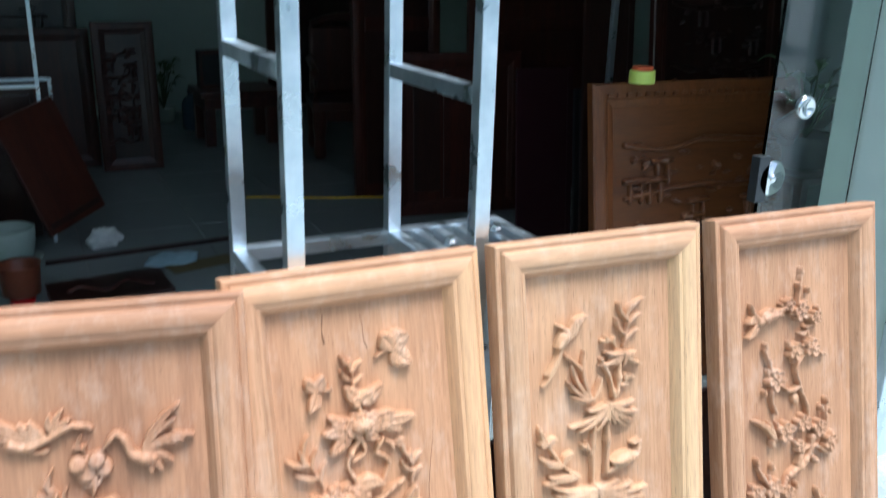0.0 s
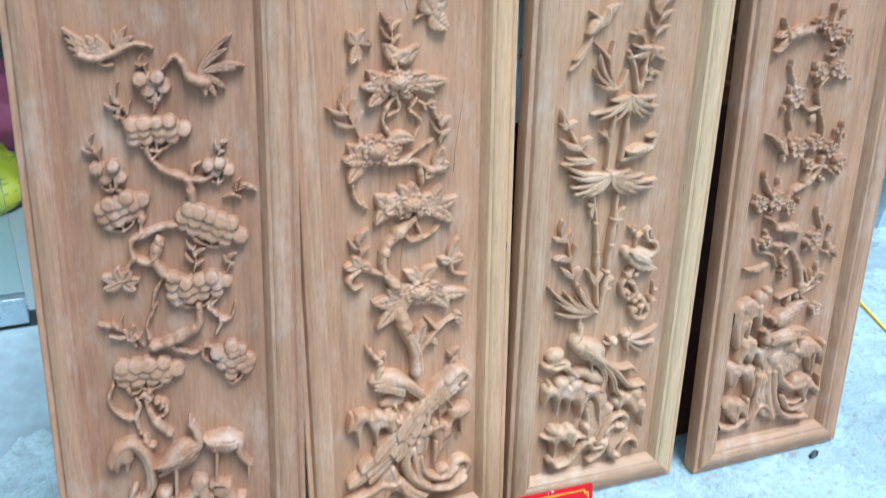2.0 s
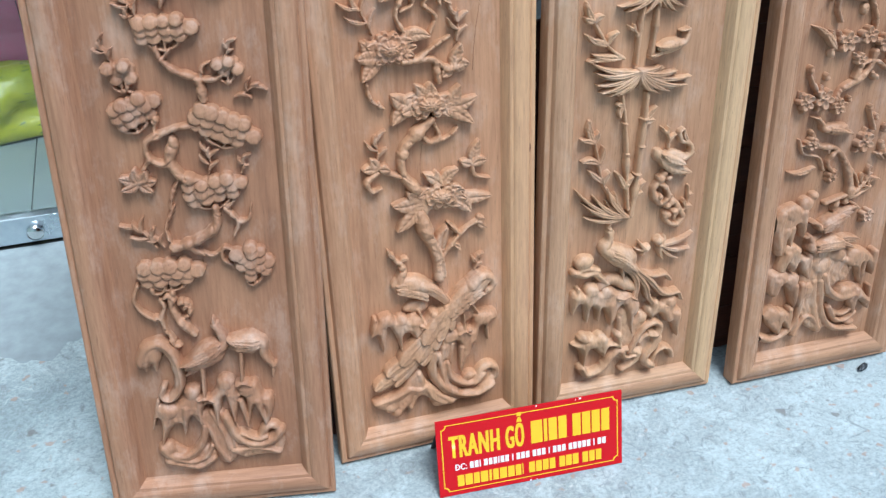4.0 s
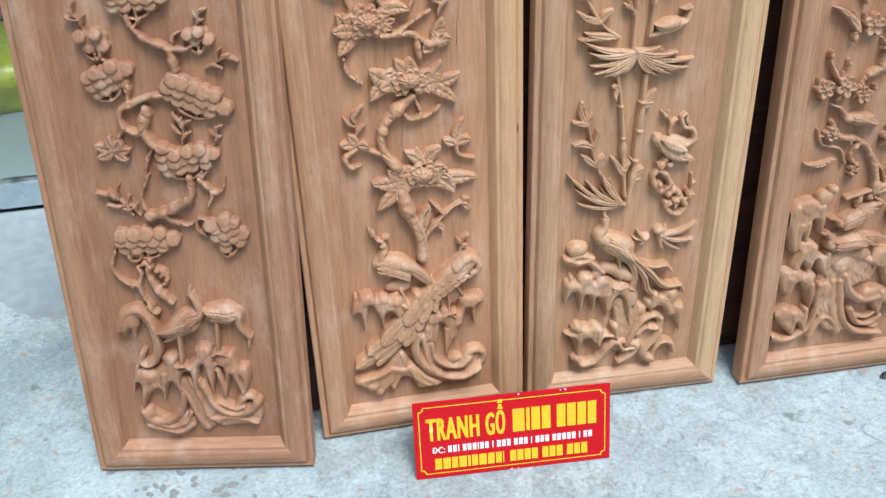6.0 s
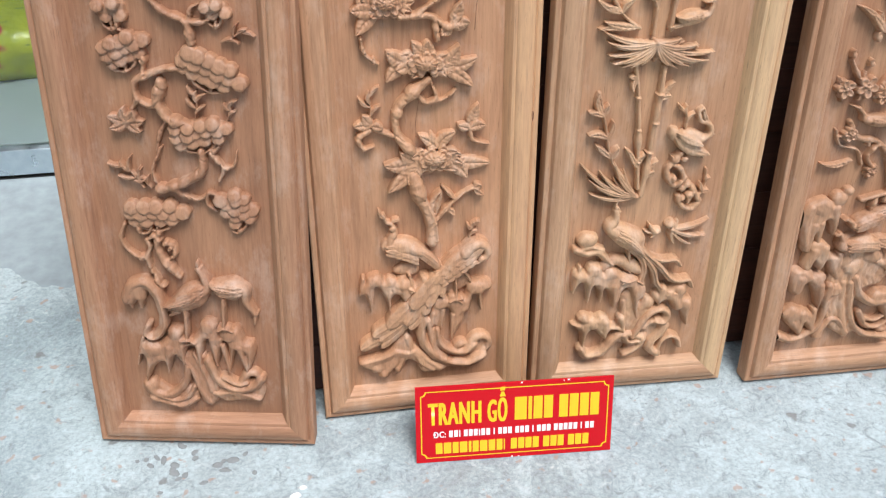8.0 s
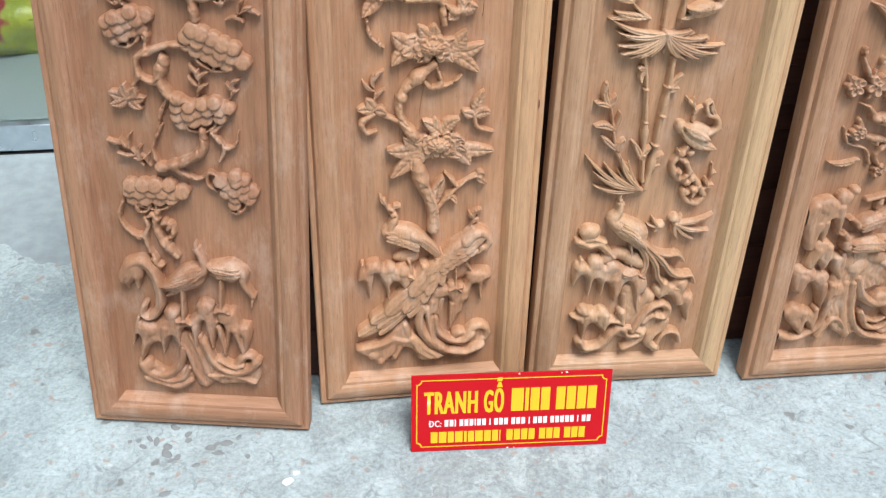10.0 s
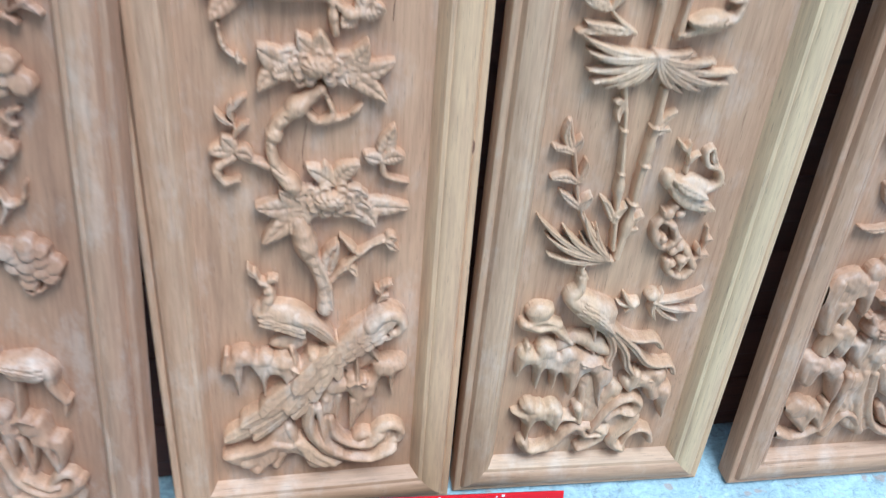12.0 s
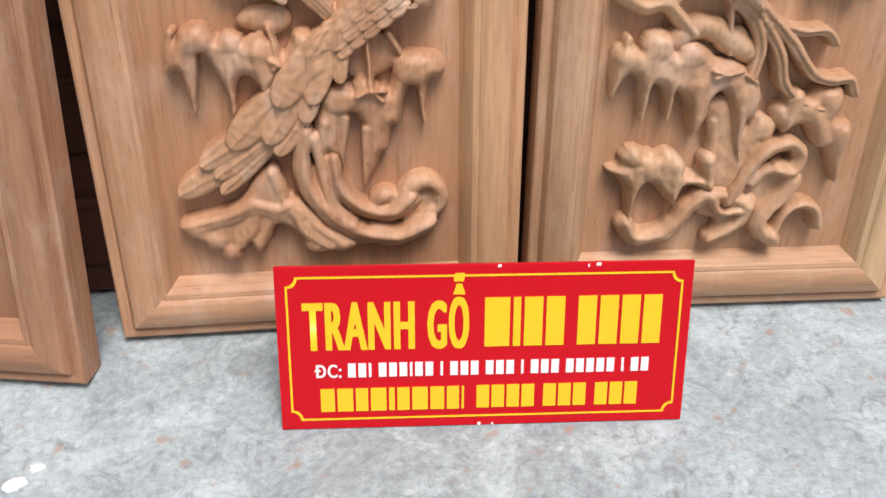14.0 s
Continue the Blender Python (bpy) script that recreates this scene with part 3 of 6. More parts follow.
# ---- motifs ----
def polar(c, r, deg):
    return (c[0] + r * math.cos(radians(deg)), c[1] + r * math.sin(radians(deg)))


def pine(c, w, h, turn=0.0, r=10.5, base=5.0):
    """A cushion of thin pine scales that overlap like roof tiles."""
    w, h, r = w * 1.16, h * 1.2, r * 1.14
    out, a = [blob((c[0], c[1] + 1), w * 0.46, h * 0.42, turn, 5, 2)], radians(turn)
    foot = (c[0] + rng.uniform(-4, 4), c[1] - h * 0.5 - 11)
    for q in (-0.28, 0.02, 0.27):
        out.append(limb([(c[0] + q * w, c[1] - h * 0.30 + q * w * math.sin(a)), (c[0] + q * w * 0.7, c[1] - h * 0.5 - 4 + q * w * 0.5 * math.sin(a)), foot], 1.7, 2.1, 4.0, 1.0, 0.2))
    rows = max(2, round((h - 2 * r) / (r * 0.86)) + 1)
    for j in range(rows):
        f = j / (rows - 1)
        z = (0.5 - f) * (h - 1.7 * r)
        edge = math.sqrt(max(0.0, 1 - (1.35 * (f - 0.5)) ** 2))
        span = (w - 1.9 * r) * edge
        n = max(2, round(span / (r * 1.42)) + 1)
        for i in range(n):
            q = i / (n - 1) - 0.5
            x = q * span + (r * 0.40 if j % 2 else -r * 0.3) + rng.uniform(-1.6, 1.6)
            zz = z + rng.uniform(-1.6, 1.6)
            p = (c[0] + x * math.cos(a) - zz * math.sin(a), c[1] + x * math.sin(a) + zz * math.cos(a))
            out.append(scale(p, r * rng.uniform(0.86, 1.06), base + 3.6 * (1 - f) + 2.2 * (0.25 - q * q) + 0.9 * (i % 2) + rng.uniform(-0.4, 0.4)))
    return out


def tuft(a, b, n=3, wide=5.0, base=4.0):
    """A twig with small pointed leaves towards b."""
    out = [limb([a, ((a[0] + b[0]) / 2 + 1.5, (a[1] + b[1]) / 2), b], 1.8, 1.0, base)]
    L, d = math.hypot(b[0] - a[0], b[1] - a[1]), math.degrees(math.atan2(b[1] - a[1], b[0] - a[0]))
    for i in range(n):
        f = (i + 0.6) / n
        p = (a[0] + (b[0] - a[0]) * f, a[1] + (b[1] - a[1]) * f)
        out.append(leaf(p, polar(p, L * 0.55, d + (44 if i % 2 else -44)), wide * 0.85, base + 1, 2.4))
    out.append(leaf(polar(b, L * 0.35, d + 180), polar(b, L * 0.12, d), wide, base + 1, 2))
    return out


def rosette(c, size, petals=10, squash=0.56, base=6.0):
    """A peony: a folded bun in ruffled petals over broad pointed leaves."""
    size, out = size * 1.3, []
    for a in (6, 30, 150, 174, 202, 228, 312, 338):
        a += rng.uniform(-8, 8)
        far = rng.uniform(1.08, 1.4)
        tip = (c[0] + size * far * math.cos(radians(a)), c[1] + size * far * 0.66 * math.sin(radians(a)))
        out.append(leaf((c[0] + size * 0.3 * math.cos(radians(a)), c[1] + size * 0.2 * math.sin(radians(a))), tip, size * rng.uniform(0.44, 0.6), 2.0 + rng.uniform(0, 3.0), 3.0, rng.uniform(-0.2, 0.2), 0.0, 0.12, 4.5, 0.9))
    for ring, (near, lift) in enumerate(((0.74, 0.0), (0.56, 2.4))):
        n = petals - ring
        for i in range(n):
            a = 360 * i / n + 17 * ring + rng.uniform(-8, 8)
            q = near * rng.uniform(0.94, 1.08)
            p = (c[0] + size * q * math.cos(radians(a)), c[1] + size * q * squash * math.sin(radians(a)))
            out.append(cup(p, size * 0.19, size * rng.uniform(0.18, 0.26), a, base + lift, 3.0, 1.7))
    out.append(bun((c[0], c[1] + size * 0.03), size * 0.47, size * 0.47 * max(squash, 0.66), base + 3.5, 8.0, 12))
    return out


def blossom(c, size, base=6.0, turn=0.0):
    """A five-petalled plum blossom with dished petals and stamens."""
    out, size = [], size * 1.4
    turn += rng.uniform(0, 72)
    for i in range(5):
        a = turn + 72 * i + rng.uniform(-5, 5)
        out.append(cup(polar(c, size * 0.58, a), size * 0.36, size * 0.42, a, base + 1.2 + 0.7 * (i % 2), 3.4, 2.2))
        out.append(limb([polar(c, size * 0.1, a + 30), polar(c, size * 0.36, a + 30)], 0.8, 1.0, base + 4.4, 1, 0))
    out.append(blob(c, size * 0.17, size * 0.17, 0, 2.8, base + 4.0))
    d = rng.uniform(0, 360)
    out += [leaf(c, polar(c, size * 1.35, d + 140 * i), size * 0.5, base - 3, 2.6, 0.1) for i in range(2)]
    return out


def bud(c, size, base=5.0):
    return [blob(c, size * 0.55, size * 0.7, rng.uniform(-30, 30), 4, base), leaf((c[0] - size * 0.2, c[1]), (c[0], c[1] + size * 1.2), size * 0.5, base + 1, 2)]


def leaves(c, tips, wide=12.0, base=5.0, veins=0.28):
    return [leaf(c, t, wide * rng.uniform(1.15, 1.55), base + rng.uniform(-0.8, 1.6), 2.6, rng.uniform(-0.14, 0.14), 0.1, veins, 3) for t in tips]


def blades(c, tips, wide=7.0, base=5.0):
    """Long bamboo leaves that spread from one point, a short one between every two."""
    out = [blob(c, 3.5, 3.5, 0, 4, base + 3)]
    for i, t in enumerate(tips):
        side = 0.10 if t[0] < c[0] else -0.10
        out.append(leaf(c, t, wide * 0.74, base + 2.2 + 1.2 * (i % 2), 2.6, side, 0.0, 0.0, -1.5))
        if i + 1 < len(tips) and len(tips) > 6:
            n = tips[i + 1]
            m = (c[0] + 0.86 * ((t[0] + n[0]) / 2 - c[0]), c[1] + 0.86 * ((t[1] + n[1]) / 2 - c[1]))
            if math.hypot(m[0] - c[0], m[1] - c[1]) > 14:
                out.append(leaf(c, m, wide * 0.66, base - 0.6, 2.4, side, 0.0, 0.0, -1.0))
    return out


def bird(tail, breast, r, head, beak, tips=(), base=5.0, wing=True):
    """A bird: body, neck, head with beak, wing feathers and tail plumes."""
    r = r * 1.02
    dx, dz = breast[0] - tail[0], breast[1] - tail[1]
    L, d = math.hypot(dx, dz), math.degrees(math.atan2(dz, dx))
    mid = ((tail[0] + breast[0]) / 2, (tail[1] + breast[1]) / 2)
    out = [blob(mid, L * 0.58, r, d, r * 0.62, base, 0.35)]
    neck = ((breast[0] + head[0]) / 2 + 0.12 * (head[1] - breast[1]), (breast[1] + head[1]) / 2)
    out += [limb([mid, breast, neck, head], r * 0.6, r * 0.24, base + 1, 1, 0.03), blob(head, r * 0.31, r * 0.25, 0, 2.6, base + 2), leaf(head, beak, r * 0.22, base + 3, 1.6, 0, 0, 0, 0)]
    if wing:
        for i in range(7):
            f = polar(mid, r * 0.55 - i * r * 0.16, d + 90)
            g = polar(f, L * (0.62 - 0.03 * i), d + 180 - 4 * i)
            out.append(leaf(polar(f, L * 0.3, d), g, r * 0.34, base + r * 0.60 - abs(i - 3) * r * 0.035 + 0.9 * (i % 2), 1.9, 0.05, 0.6, 0.3, 0.4))
    for i, t in enumerate(tips):
        out.append(leaf(mid, t, r * 0.55, base + 2 + 0.7 * i % 3, 2, 0.08, 0.4, 0.2, 1))
    return out


# panel with the pine tree and cranes
k = 0
carve(k, "flying_crane", [leaf((132, 900), t, 9, 4, 2, 0.1, 0.5) for t in ((72, 930), (75, 917), (78, 905), (83, 895), (100, 920), (112, 921))] + [
    [leaf((139, 903), t, 8, 5, 2, 0.1, 0.4) for t in ((135, 927), (151, 932), (158, 919))], limb([(92, 895), (109, 890), (132, 898), (156, 910), (173, 908)], 6, 2.5, 4), leaf((172, 909), (183, 904), 3, 5, 1.5),
    limb([(110, 889), (117, 882), (131, 883)], 2.2, 1.6, 3)])
carve(k, "flying_crane", [limb([(196, 882), (208, 895), (219, 886), (227, 867), (249, 860)], 2.6, 7, 5), leaf((197, 883), (191, 878), 3, 5, 1.5)] + [
    leaf((237, 870), t, 9, 5, 2.4, 0.08, 0.4) for t in ((285, 925), (278, 906), (300, 884), (289, 879), (274, 853), (261, 842), (248, 841))])
carve(k, "pine_clump", [pine((178, 859), 42, 26, 5, 9), limb([(183, 845), (179, 824)], 2.2, 2), tuft((172, 873), (165, 890))])
carve(k, "pine_clump", [pine((177, 796), 74, 32, 3, 9.5), tuft((149, 806), (127, 843)), tuft((138, 801), (132, 821))])
carve(k, "branch", [limb([(165, 779), (168, 759), (186, 739), (215, 726), (221, 696)], 3.4, 5.5, 5), limb([(215, 726), (240, 726), (265, 741)], 4, 2.2, 5), limb([(185, 770), (170, 753)], 2, 2.4),
                    limb([(220, 723), (224, 743), (234, 749)], 3, 1.6)])
carve(k, "pine_clump", [pine((257, 743), 36, 24, 12, 8.5), tuft((257, 756), (264, 777))])
carve(k, "pine_clump", [pine((113, 738), 40, 28, 8, 9), tuft((105, 751), (91, 779)), limb([(121, 726), (121, 714)], 2.4, 2)])
carve(k, "pine_clump", [pine((124, 685), 66, 36, 24, 9.5), limb([(147, 675), (151, 662)], 2.5, 2.5)])
carve(k, "pine_clump", [pine((242, 659), 90, 38, -24, 10.5), tuft((264, 699), (296, 715))])
carve(k, "trunk", [limb([(215, 659), (183, 659), (154, 649), (135, 638), (137, 615), (159, 606), (173, 629), (171, 643)], 4.2, 5.5, 5), limb([(172, 639), (164, 614), (177, 587), (203, 578)], 7.5, 6, 5),
                   limb([(152, 675), (148, 650)], 3, 3), limb([(138, 615), (125, 597)], 3, 2)])
carve(k, "leaf_spray", [leaves((117, 580), ((91, 589), (92, 570), (137, 565), (142, 581), (129, 597), (114, 602)), 11), blob((116, 580), 10, 6, 0, 5, 4)])
carve(k, "twig", tuft((217, 588), (221, 624), 4))
carve(k, "twig", tuft((264, 587), (269, 611), 3))
carve(k, "pine_clump", [pine((220, 565), 84, 36, 12, 10), limb([(248, 545), (235, 532)], 2.4, 2.4)])
carve(k, "trunk", [limb([(221, 537), (219, 507), (196, 489), (168, 478), (154, 475)], 6, 8, 5), limb([(235, 533), (251, 510), (244, 491)], 3.5, 2.5), limb([(251, 510), (267, 515), (273, 537)], 2.8, 1.4),
                   limb([(152, 477), (146, 501), (150, 522)], 3.2, 1.4), limb([(172, 482), (189, 463)], 4, 2.5)])
carve(k, "twig", tuft((129, 476), (102, 515), 4))
carve(k, "twig", tuft((140, 476), (123, 497), 3))
carve(k, "branch", [limb([(177, 587), (163, 563), (156, 537)], 3.4, 2, 4), limb([(177, 472), (206, 459), (224, 466)], 3.6, 2.4, 4), limb([(121, 714), (138, 700), (150, 671)], 2.4, 3, 4), limb([(162, 541), (149, 516)], 2, 2.6, 4)])
carve(k, "pine_clump", [pine((267, 446), 44, 52, 25, 9.5), limb([(242, 464), (226, 470), (223, 452), (236, 441)], 2.6, 2.4)])
carve(k, "pine_clump", [pine((140, 435), 88, 36, 2, 10.5)])
carve(k, "trunk", [limb([(92, 415), (84, 393), (90, 374), (106, 360), (119, 357)], 2.6, 3.6, 5), limb([(112, 412), (116, 400), (128, 402), (133, 412)], 2.4, 2.4, 5), limb([(123, 389), (127, 377), (121, 359), (125, 333)], 3.6, 3, 5), limb([(142, 401), (138, 379), (144, 359), (155, 342), (167, 326)], 5, 6.5, 4),
    limb([(129, 393), (136, 397), (143, 389)], 3, 3, 6), limb([(153, 385), (164, 378), (163, 362), (155, 356)], 4.5, 3, 4), blob((153, 385), 6, 5, 30, 6, 6), leaf((155, 372), (164, 378), 5, 8, 2), blob((132, 317), 6, 6, 0, 5, 5), blob((140, 309), 6, 5, 0, 5, 5), blob((132, 300), 6, 6, 0, 5, 4), limb([(126, 335), (134, 315), (135, 294)], 3.4, 2.6, 4)])
carve(k, "curled_rock", [wave([(84, 286), (92, 306), (112, 314), (128, 296), (135, 265), (132, 234), (117, 216), (105, 223), (110, 238)], 13, 5, 4, 11, 0.5, 0.15), blob((98, 298), 15, 17, 20, 9, 5), limb([(88, 290), (86, 268)], 6, 2, 6, 1, 0.05), limb([(102, 288), (101, 268)], 6, 2.4, 6, 1, 0.05)])
carve(k, "crane", bird((152, 272), (208, 306), 20, (199, 341), (197, 355), ((143, 266), (145, 257)), 6) + [leaf((205 - 8 * i, 306 - 4 * i + 6 * j), (186 - 8 * i, 297 - 4 * i + 6 * j), 9, 17.5 - 0.6 * abs(j), 1.6, 0, 0.9, 0, 0.6, 0.2) for i in range(4) for j in (-1, 0, 1)])
carve(k, "crane", bird((220, 308), (268, 306), 19, (283, 262), (281, 240), ((215, 300),), 5) + [leaf((266 - 9 * i, 308 + 6 * j), (246 - 9 * i, 306 + 6 * j), 9, 15.5 - 0.6 * abs(j), 1.6, 0, 0.9, 0, 0.6, 0.2) for i in range(3) for j in (-1, 0, 1)])
carve(k, "dripping_rock", [rock([(84, 160), (88, 193), (102, 209), (120, 204), (140, 220), (147, 235), (165, 231), (166, 208), (187, 224), (193, 242), (208, 250), (220, 234), (227, 218), (243, 236), (256, 235), (263, 212), (277, 208), (278, 184), (264, 147), (261, 184), (247, 190), (234, 148), (234, 196), (226, 207), (214, 160), (212, 202), (198, 207), (187, 148), (185, 175), (179, 197), (166, 192), (159, 160), (153, 175), (144, 176), (132, 144), (128, 165), (112, 158), (95, 128), (96, 166), (91, 179)], 12, 4, 12),
    limb([(173, 280), (171, 214)], 2.8, 2.6, 13, 1, 0.02), limb([(235, 292), (232, 238)], 2.8, 2.6, 13, 1, 0.02), limb([(160, 212), (171, 214), (184, 208)], 2, 1.6, 16, 1, 0), limb([(222, 234), (232, 238), (246, 232)], 2, 1.6, 16, 1, 0), blob((112, 192), 13, 11, 0, 7, 9)])
carve(k, "rock_slope", [slab([(150, 178), (170, 186), (192, 182), (206, 160), (214, 128), (212, 92), (196, 78), (182, 84), (172, 120), (162, 150)], 6, 2, 12, 0.4), wave([(151, 178), (170, 150), (180, 112), (196, 84)], 4, 5, 4.5, 4, 0.4), wave([(176, 184), (190, 150), (200, 110)], 3, 4, 5.5, 3.5, 0.4), wave([(192, 180), (204, 148), (211, 108)], 4, 4, 4.5, 4, -0.4)])
carve(k, "water_scroll", [wave([(93, 118), (104, 102), (132, 100), (156, 122), (165, 156)], 9, 6, 4, 8, 0.5), wave([(98, 92), (125, 82), (150, 78), (172, 90)], 6, 5, 4, 7, 0.5), blob((104, 92), 8, 7, 0, 6, 4), blob((146, 80), 10, 6, 0, 6, 4), blob((100, 118), 12, 13, 20, 7, 5), wave([(112, 96), (136, 88), (160, 96), (172, 116)], 5, 4, 4, 7, 0.4), slab([(92, 112), (110, 124), (134, 106), (152, 116), (172, 110), (176, 92), (150, 72), (120, 76), (100, 88)], 5, 2, 9)])
carve(k, "water_scroll", [wave([(199, 170), (214, 132), (242, 114), (272, 120), (286, 136)], 8, 7, 6, 9, 0.5), wave([(206, 104), (238, 106), (268, 100), (280, 95)], 6, 5, 4, 8, 0.5), blob((216, 100), 9, 7, 0, 6, 4), blob((246, 98), 11, 7, 0, 6, 4), limb([(252, 126), (262, 144), (276, 146), (282, 134), (272, 126)], 8, 5, 5, 1, 0.04), wave([(222, 138), (244, 126), (262, 128)], 5, 4, 8, 6, 0.4), slab([(196, 160), (212, 144), (240, 124), (276, 132), (290, 116), (282, 92), (248, 88), (214, 90)], 5, 2, 10), blob((274, 96), 10, 6, 0, 6, 4)])

# panel with the peonies and peacocks
k = 1
carve(k, "butterfly", [leaves((228, 933), ((213, 954), (253, 949), (255, 907), (243, 933)), 20, 4), limb([(228, 931), (213, 929), (203, 923)], 2.4, 1.2, 5)])
carve(k, "butterfly", [leaves((112, 891), ((100, 910), (124, 911), (100, 864), (115, 867)), 13, 4), limb([(117, 892), (132, 889)], 2, 1.2, 5), bud((134, 890), 4)])
carve(k, "peony_bud", [tuft((164, 879), (166, 921), 4), leaves((174, 863), ((153, 889), (208, 887), (190, 877), (161, 869)), 16, 6), limb([(168, 879), (174, 844)], 3, 3)])
carve(k, "peony", [rosette((172, 832), 26), leaves((158, 822), ((116, 829), (125, 800), (127, 852)), 15), leaves((195, 829), ((254, 832), (232, 813), (223, 843)), 14)])
carve(k, "branch", [limb([(171, 814), (157, 798), (149, 777), (159, 754)], 3, 3), limb([(171, 814), (175, 792), (156, 783)], 3, 2), limb([(203, 806), (193, 789), (210, 771), (200, 748)], 2.8, 2.5), tuft((207, 801), (232, 789))])
carve(k, "twig", tuft((112, 754), (86, 807), 5, 6))
carve(k, "twig", tuft((242, 733), (245, 774), 4, 6))
carve(k, "peony", [rosette((137, 731), 25, 11, 0.75), leaves((121, 719), ((85, 721), (91, 686), (93, 745)), 17), leaves((154, 741), ((200, 744), (177, 754)), 14)])
carve(k, "branch", [limb([(156, 709), (198, 709), (226, 692), (247, 695)], 5.5, 4), limb([(178, 710), (208, 729), (230, 740)], 3.5, 2.5), leaves((233, 691), ((260, 698), (248, 728), (216, 680)), 14), limb([(207, 701), (211, 673)], 4, 4)])
carve(k, "buds", [bud((102, 660), 6), bud((98, 679), 5), bud((116, 645), 6), limb([(98, 677), (103, 656), (122, 641)], 2, 2)])
carve(k, "peony", [rosette((193, 639), 27), leaves((166, 638), ((134, 660), (132, 614), (147, 632)), 17), leaves((216, 634), ((271, 645), (265, 601), (244, 665)), 17), leaves((195, 647), ((196, 674), (173, 672)), 14)])
carve(k, "branch", [limb([(196, 614), (168, 592), (146, 567), (147, 530), (167, 502)], 7, 7.5), limb([(176, 598), (192, 578), (208, 586), (201, 608)], 3.6, 3), limb([(202, 578), (223, 583), (239, 596)], 3, 1.5), blob((148, 565), 9, 8, 0, 7, 7)])
carve(k, "leaf_spray", [tuft((106, 552), (106, 596), 3, 6), leaves((107, 546), ((80, 548), (95, 564), (125, 542)), 14), limb([(105, 539), (87, 527), (94, 510), (109, 512)], 4.5, 3), limb([(116, 538), (146, 526)], 3, 3)])
carve(k, "leaf_spray", [leaves((261, 532), ((274, 572), (241, 540), (286, 538)), 13), limb([(261, 532), (266, 513), (291, 504)], 4, 2)])
carve(k, "peony", [rosette((205, 486), 28), leaves((178, 484), ((124, 481), (129, 435), (161, 447), (150, 500)), 19), leaves((227, 477), ((294, 474), (256, 451)), 18), leaves((210, 503), ((237, 529), (180, 527), (199, 530)), 15)])
carve(k, "trunk", [limb([(170, 460), (180, 421), (195, 381), (198, 340)], 9, 10), wave([(176, 452), (188, 415), (202, 378), (205, 345)], 4, 4, 9, 5, 0.4), limb([(201, 375), (226, 401), (247, 420), (272, 433)], 5, 2), limb([(235, 415), (217, 437)], 3, 2), leaf((203, 388), (214, 432), 19, 8, 4, 0.1, 0.3, 0.2, 2, 0.6), leaf((196, 392), (186, 412), 10, 8, 3, 0.1, 0.2), leaf((224, 398), (236, 384), 9, 6, 3, 0.1, 0.2), leaves((268, 430), ((284, 418), (281, 435)), 9)])
carve(k, "peacock", [blob((150, 334), 37, 17, -14, 10, 5), limb([(165, 331), (190, 316), (207, 294)], 12, 6, 5, 1, 0.03), limb([(128, 338), (131, 352), (137, 364), (133, 376), (124, 382), (120, 395)], 8, 2, 6, 1, 0.06), blob((134, 370), 6, 5, 30, 3, 9), leaf((122, 388), (112, 404), 6, 7, 2), leaf((131, 380), (146, 384), 6, 7, 2)]
      + [leaf((120 + 9 * i, 333 - 2.5 * i + 4 * j), (139 + 9 * i, 330 - 5 * i + 4.6 * j), 8.5, 13.0 - 0.25 * i - 0.5 * abs(j), 2.0, 0, 0.9, 0, 0.8, 0.2) for i in range(5) for j in (-1.6, 0, 1.6)]
      + [leaf((166, 334 - 5 * i), (212, 292 - 5 * i), 9, 13 - i, 2.2, 0.06, 0.5, 0.15, 0, 0.3) for i in range(3)])
carve(k, "peacock_tail", [leaf(a, b, w * 1.05, h, 2.6, 0.0, 1.25, 0.08, 1.8, -0.25) for a, b, w, h in (
    ((138, 178), (70, 143), 21, 9.0), ((166, 196), (106, 144), 15, 9.8), ((162, 199), (103, 159), 18, 10.8), ((155, 205), (92, 170), 20, 11.4), ((192, 223), (156, 178), 18, 11.6), ((181, 246), (118, 186), 26, 12.6),
    ((186, 244), (149, 189), 23, 13.6), ((194, 258), (182, 206), 18, 13.4), ((212, 300), (213, 238), 15, 13.2), ((213, 292), (188, 222), 21, 14.8), ((206, 285), (160, 222), 26, 16.0))] + [limb([(208, 272), (165, 212), (90, 155)], 11, 6, 4)])
carve(k, "peacock", [leaf((194, 262), (284, 328), 37, 10, 9, 0.03, 0.8, 0.0, 0, 0.0), limb([(252, 318), (268, 332), (284, 330), (291, 316), (284, 303)], 11, 6, 12, 1, 0.03), blob((280, 305), 6, 5, 40, 3, 16), leaf((279, 303), (270, 298), 4, 16, 1.6), tuft((262, 341), (268, 366), 3, 7)]
      + [leaf((222 + 11 * i - 3 * j, 281 + 8 * i + 5 * j), (206 + 11 * i - 3 * j, 270 + 8 * i + 5 * j), 9.5, 17.2 + 0.25 * i - 0.7 * abs(j), 1.9, 0, 0.9, 0, 0.8, 0.2) for i in range(5) for j in (-2, -0.7, 0.7, 2)])
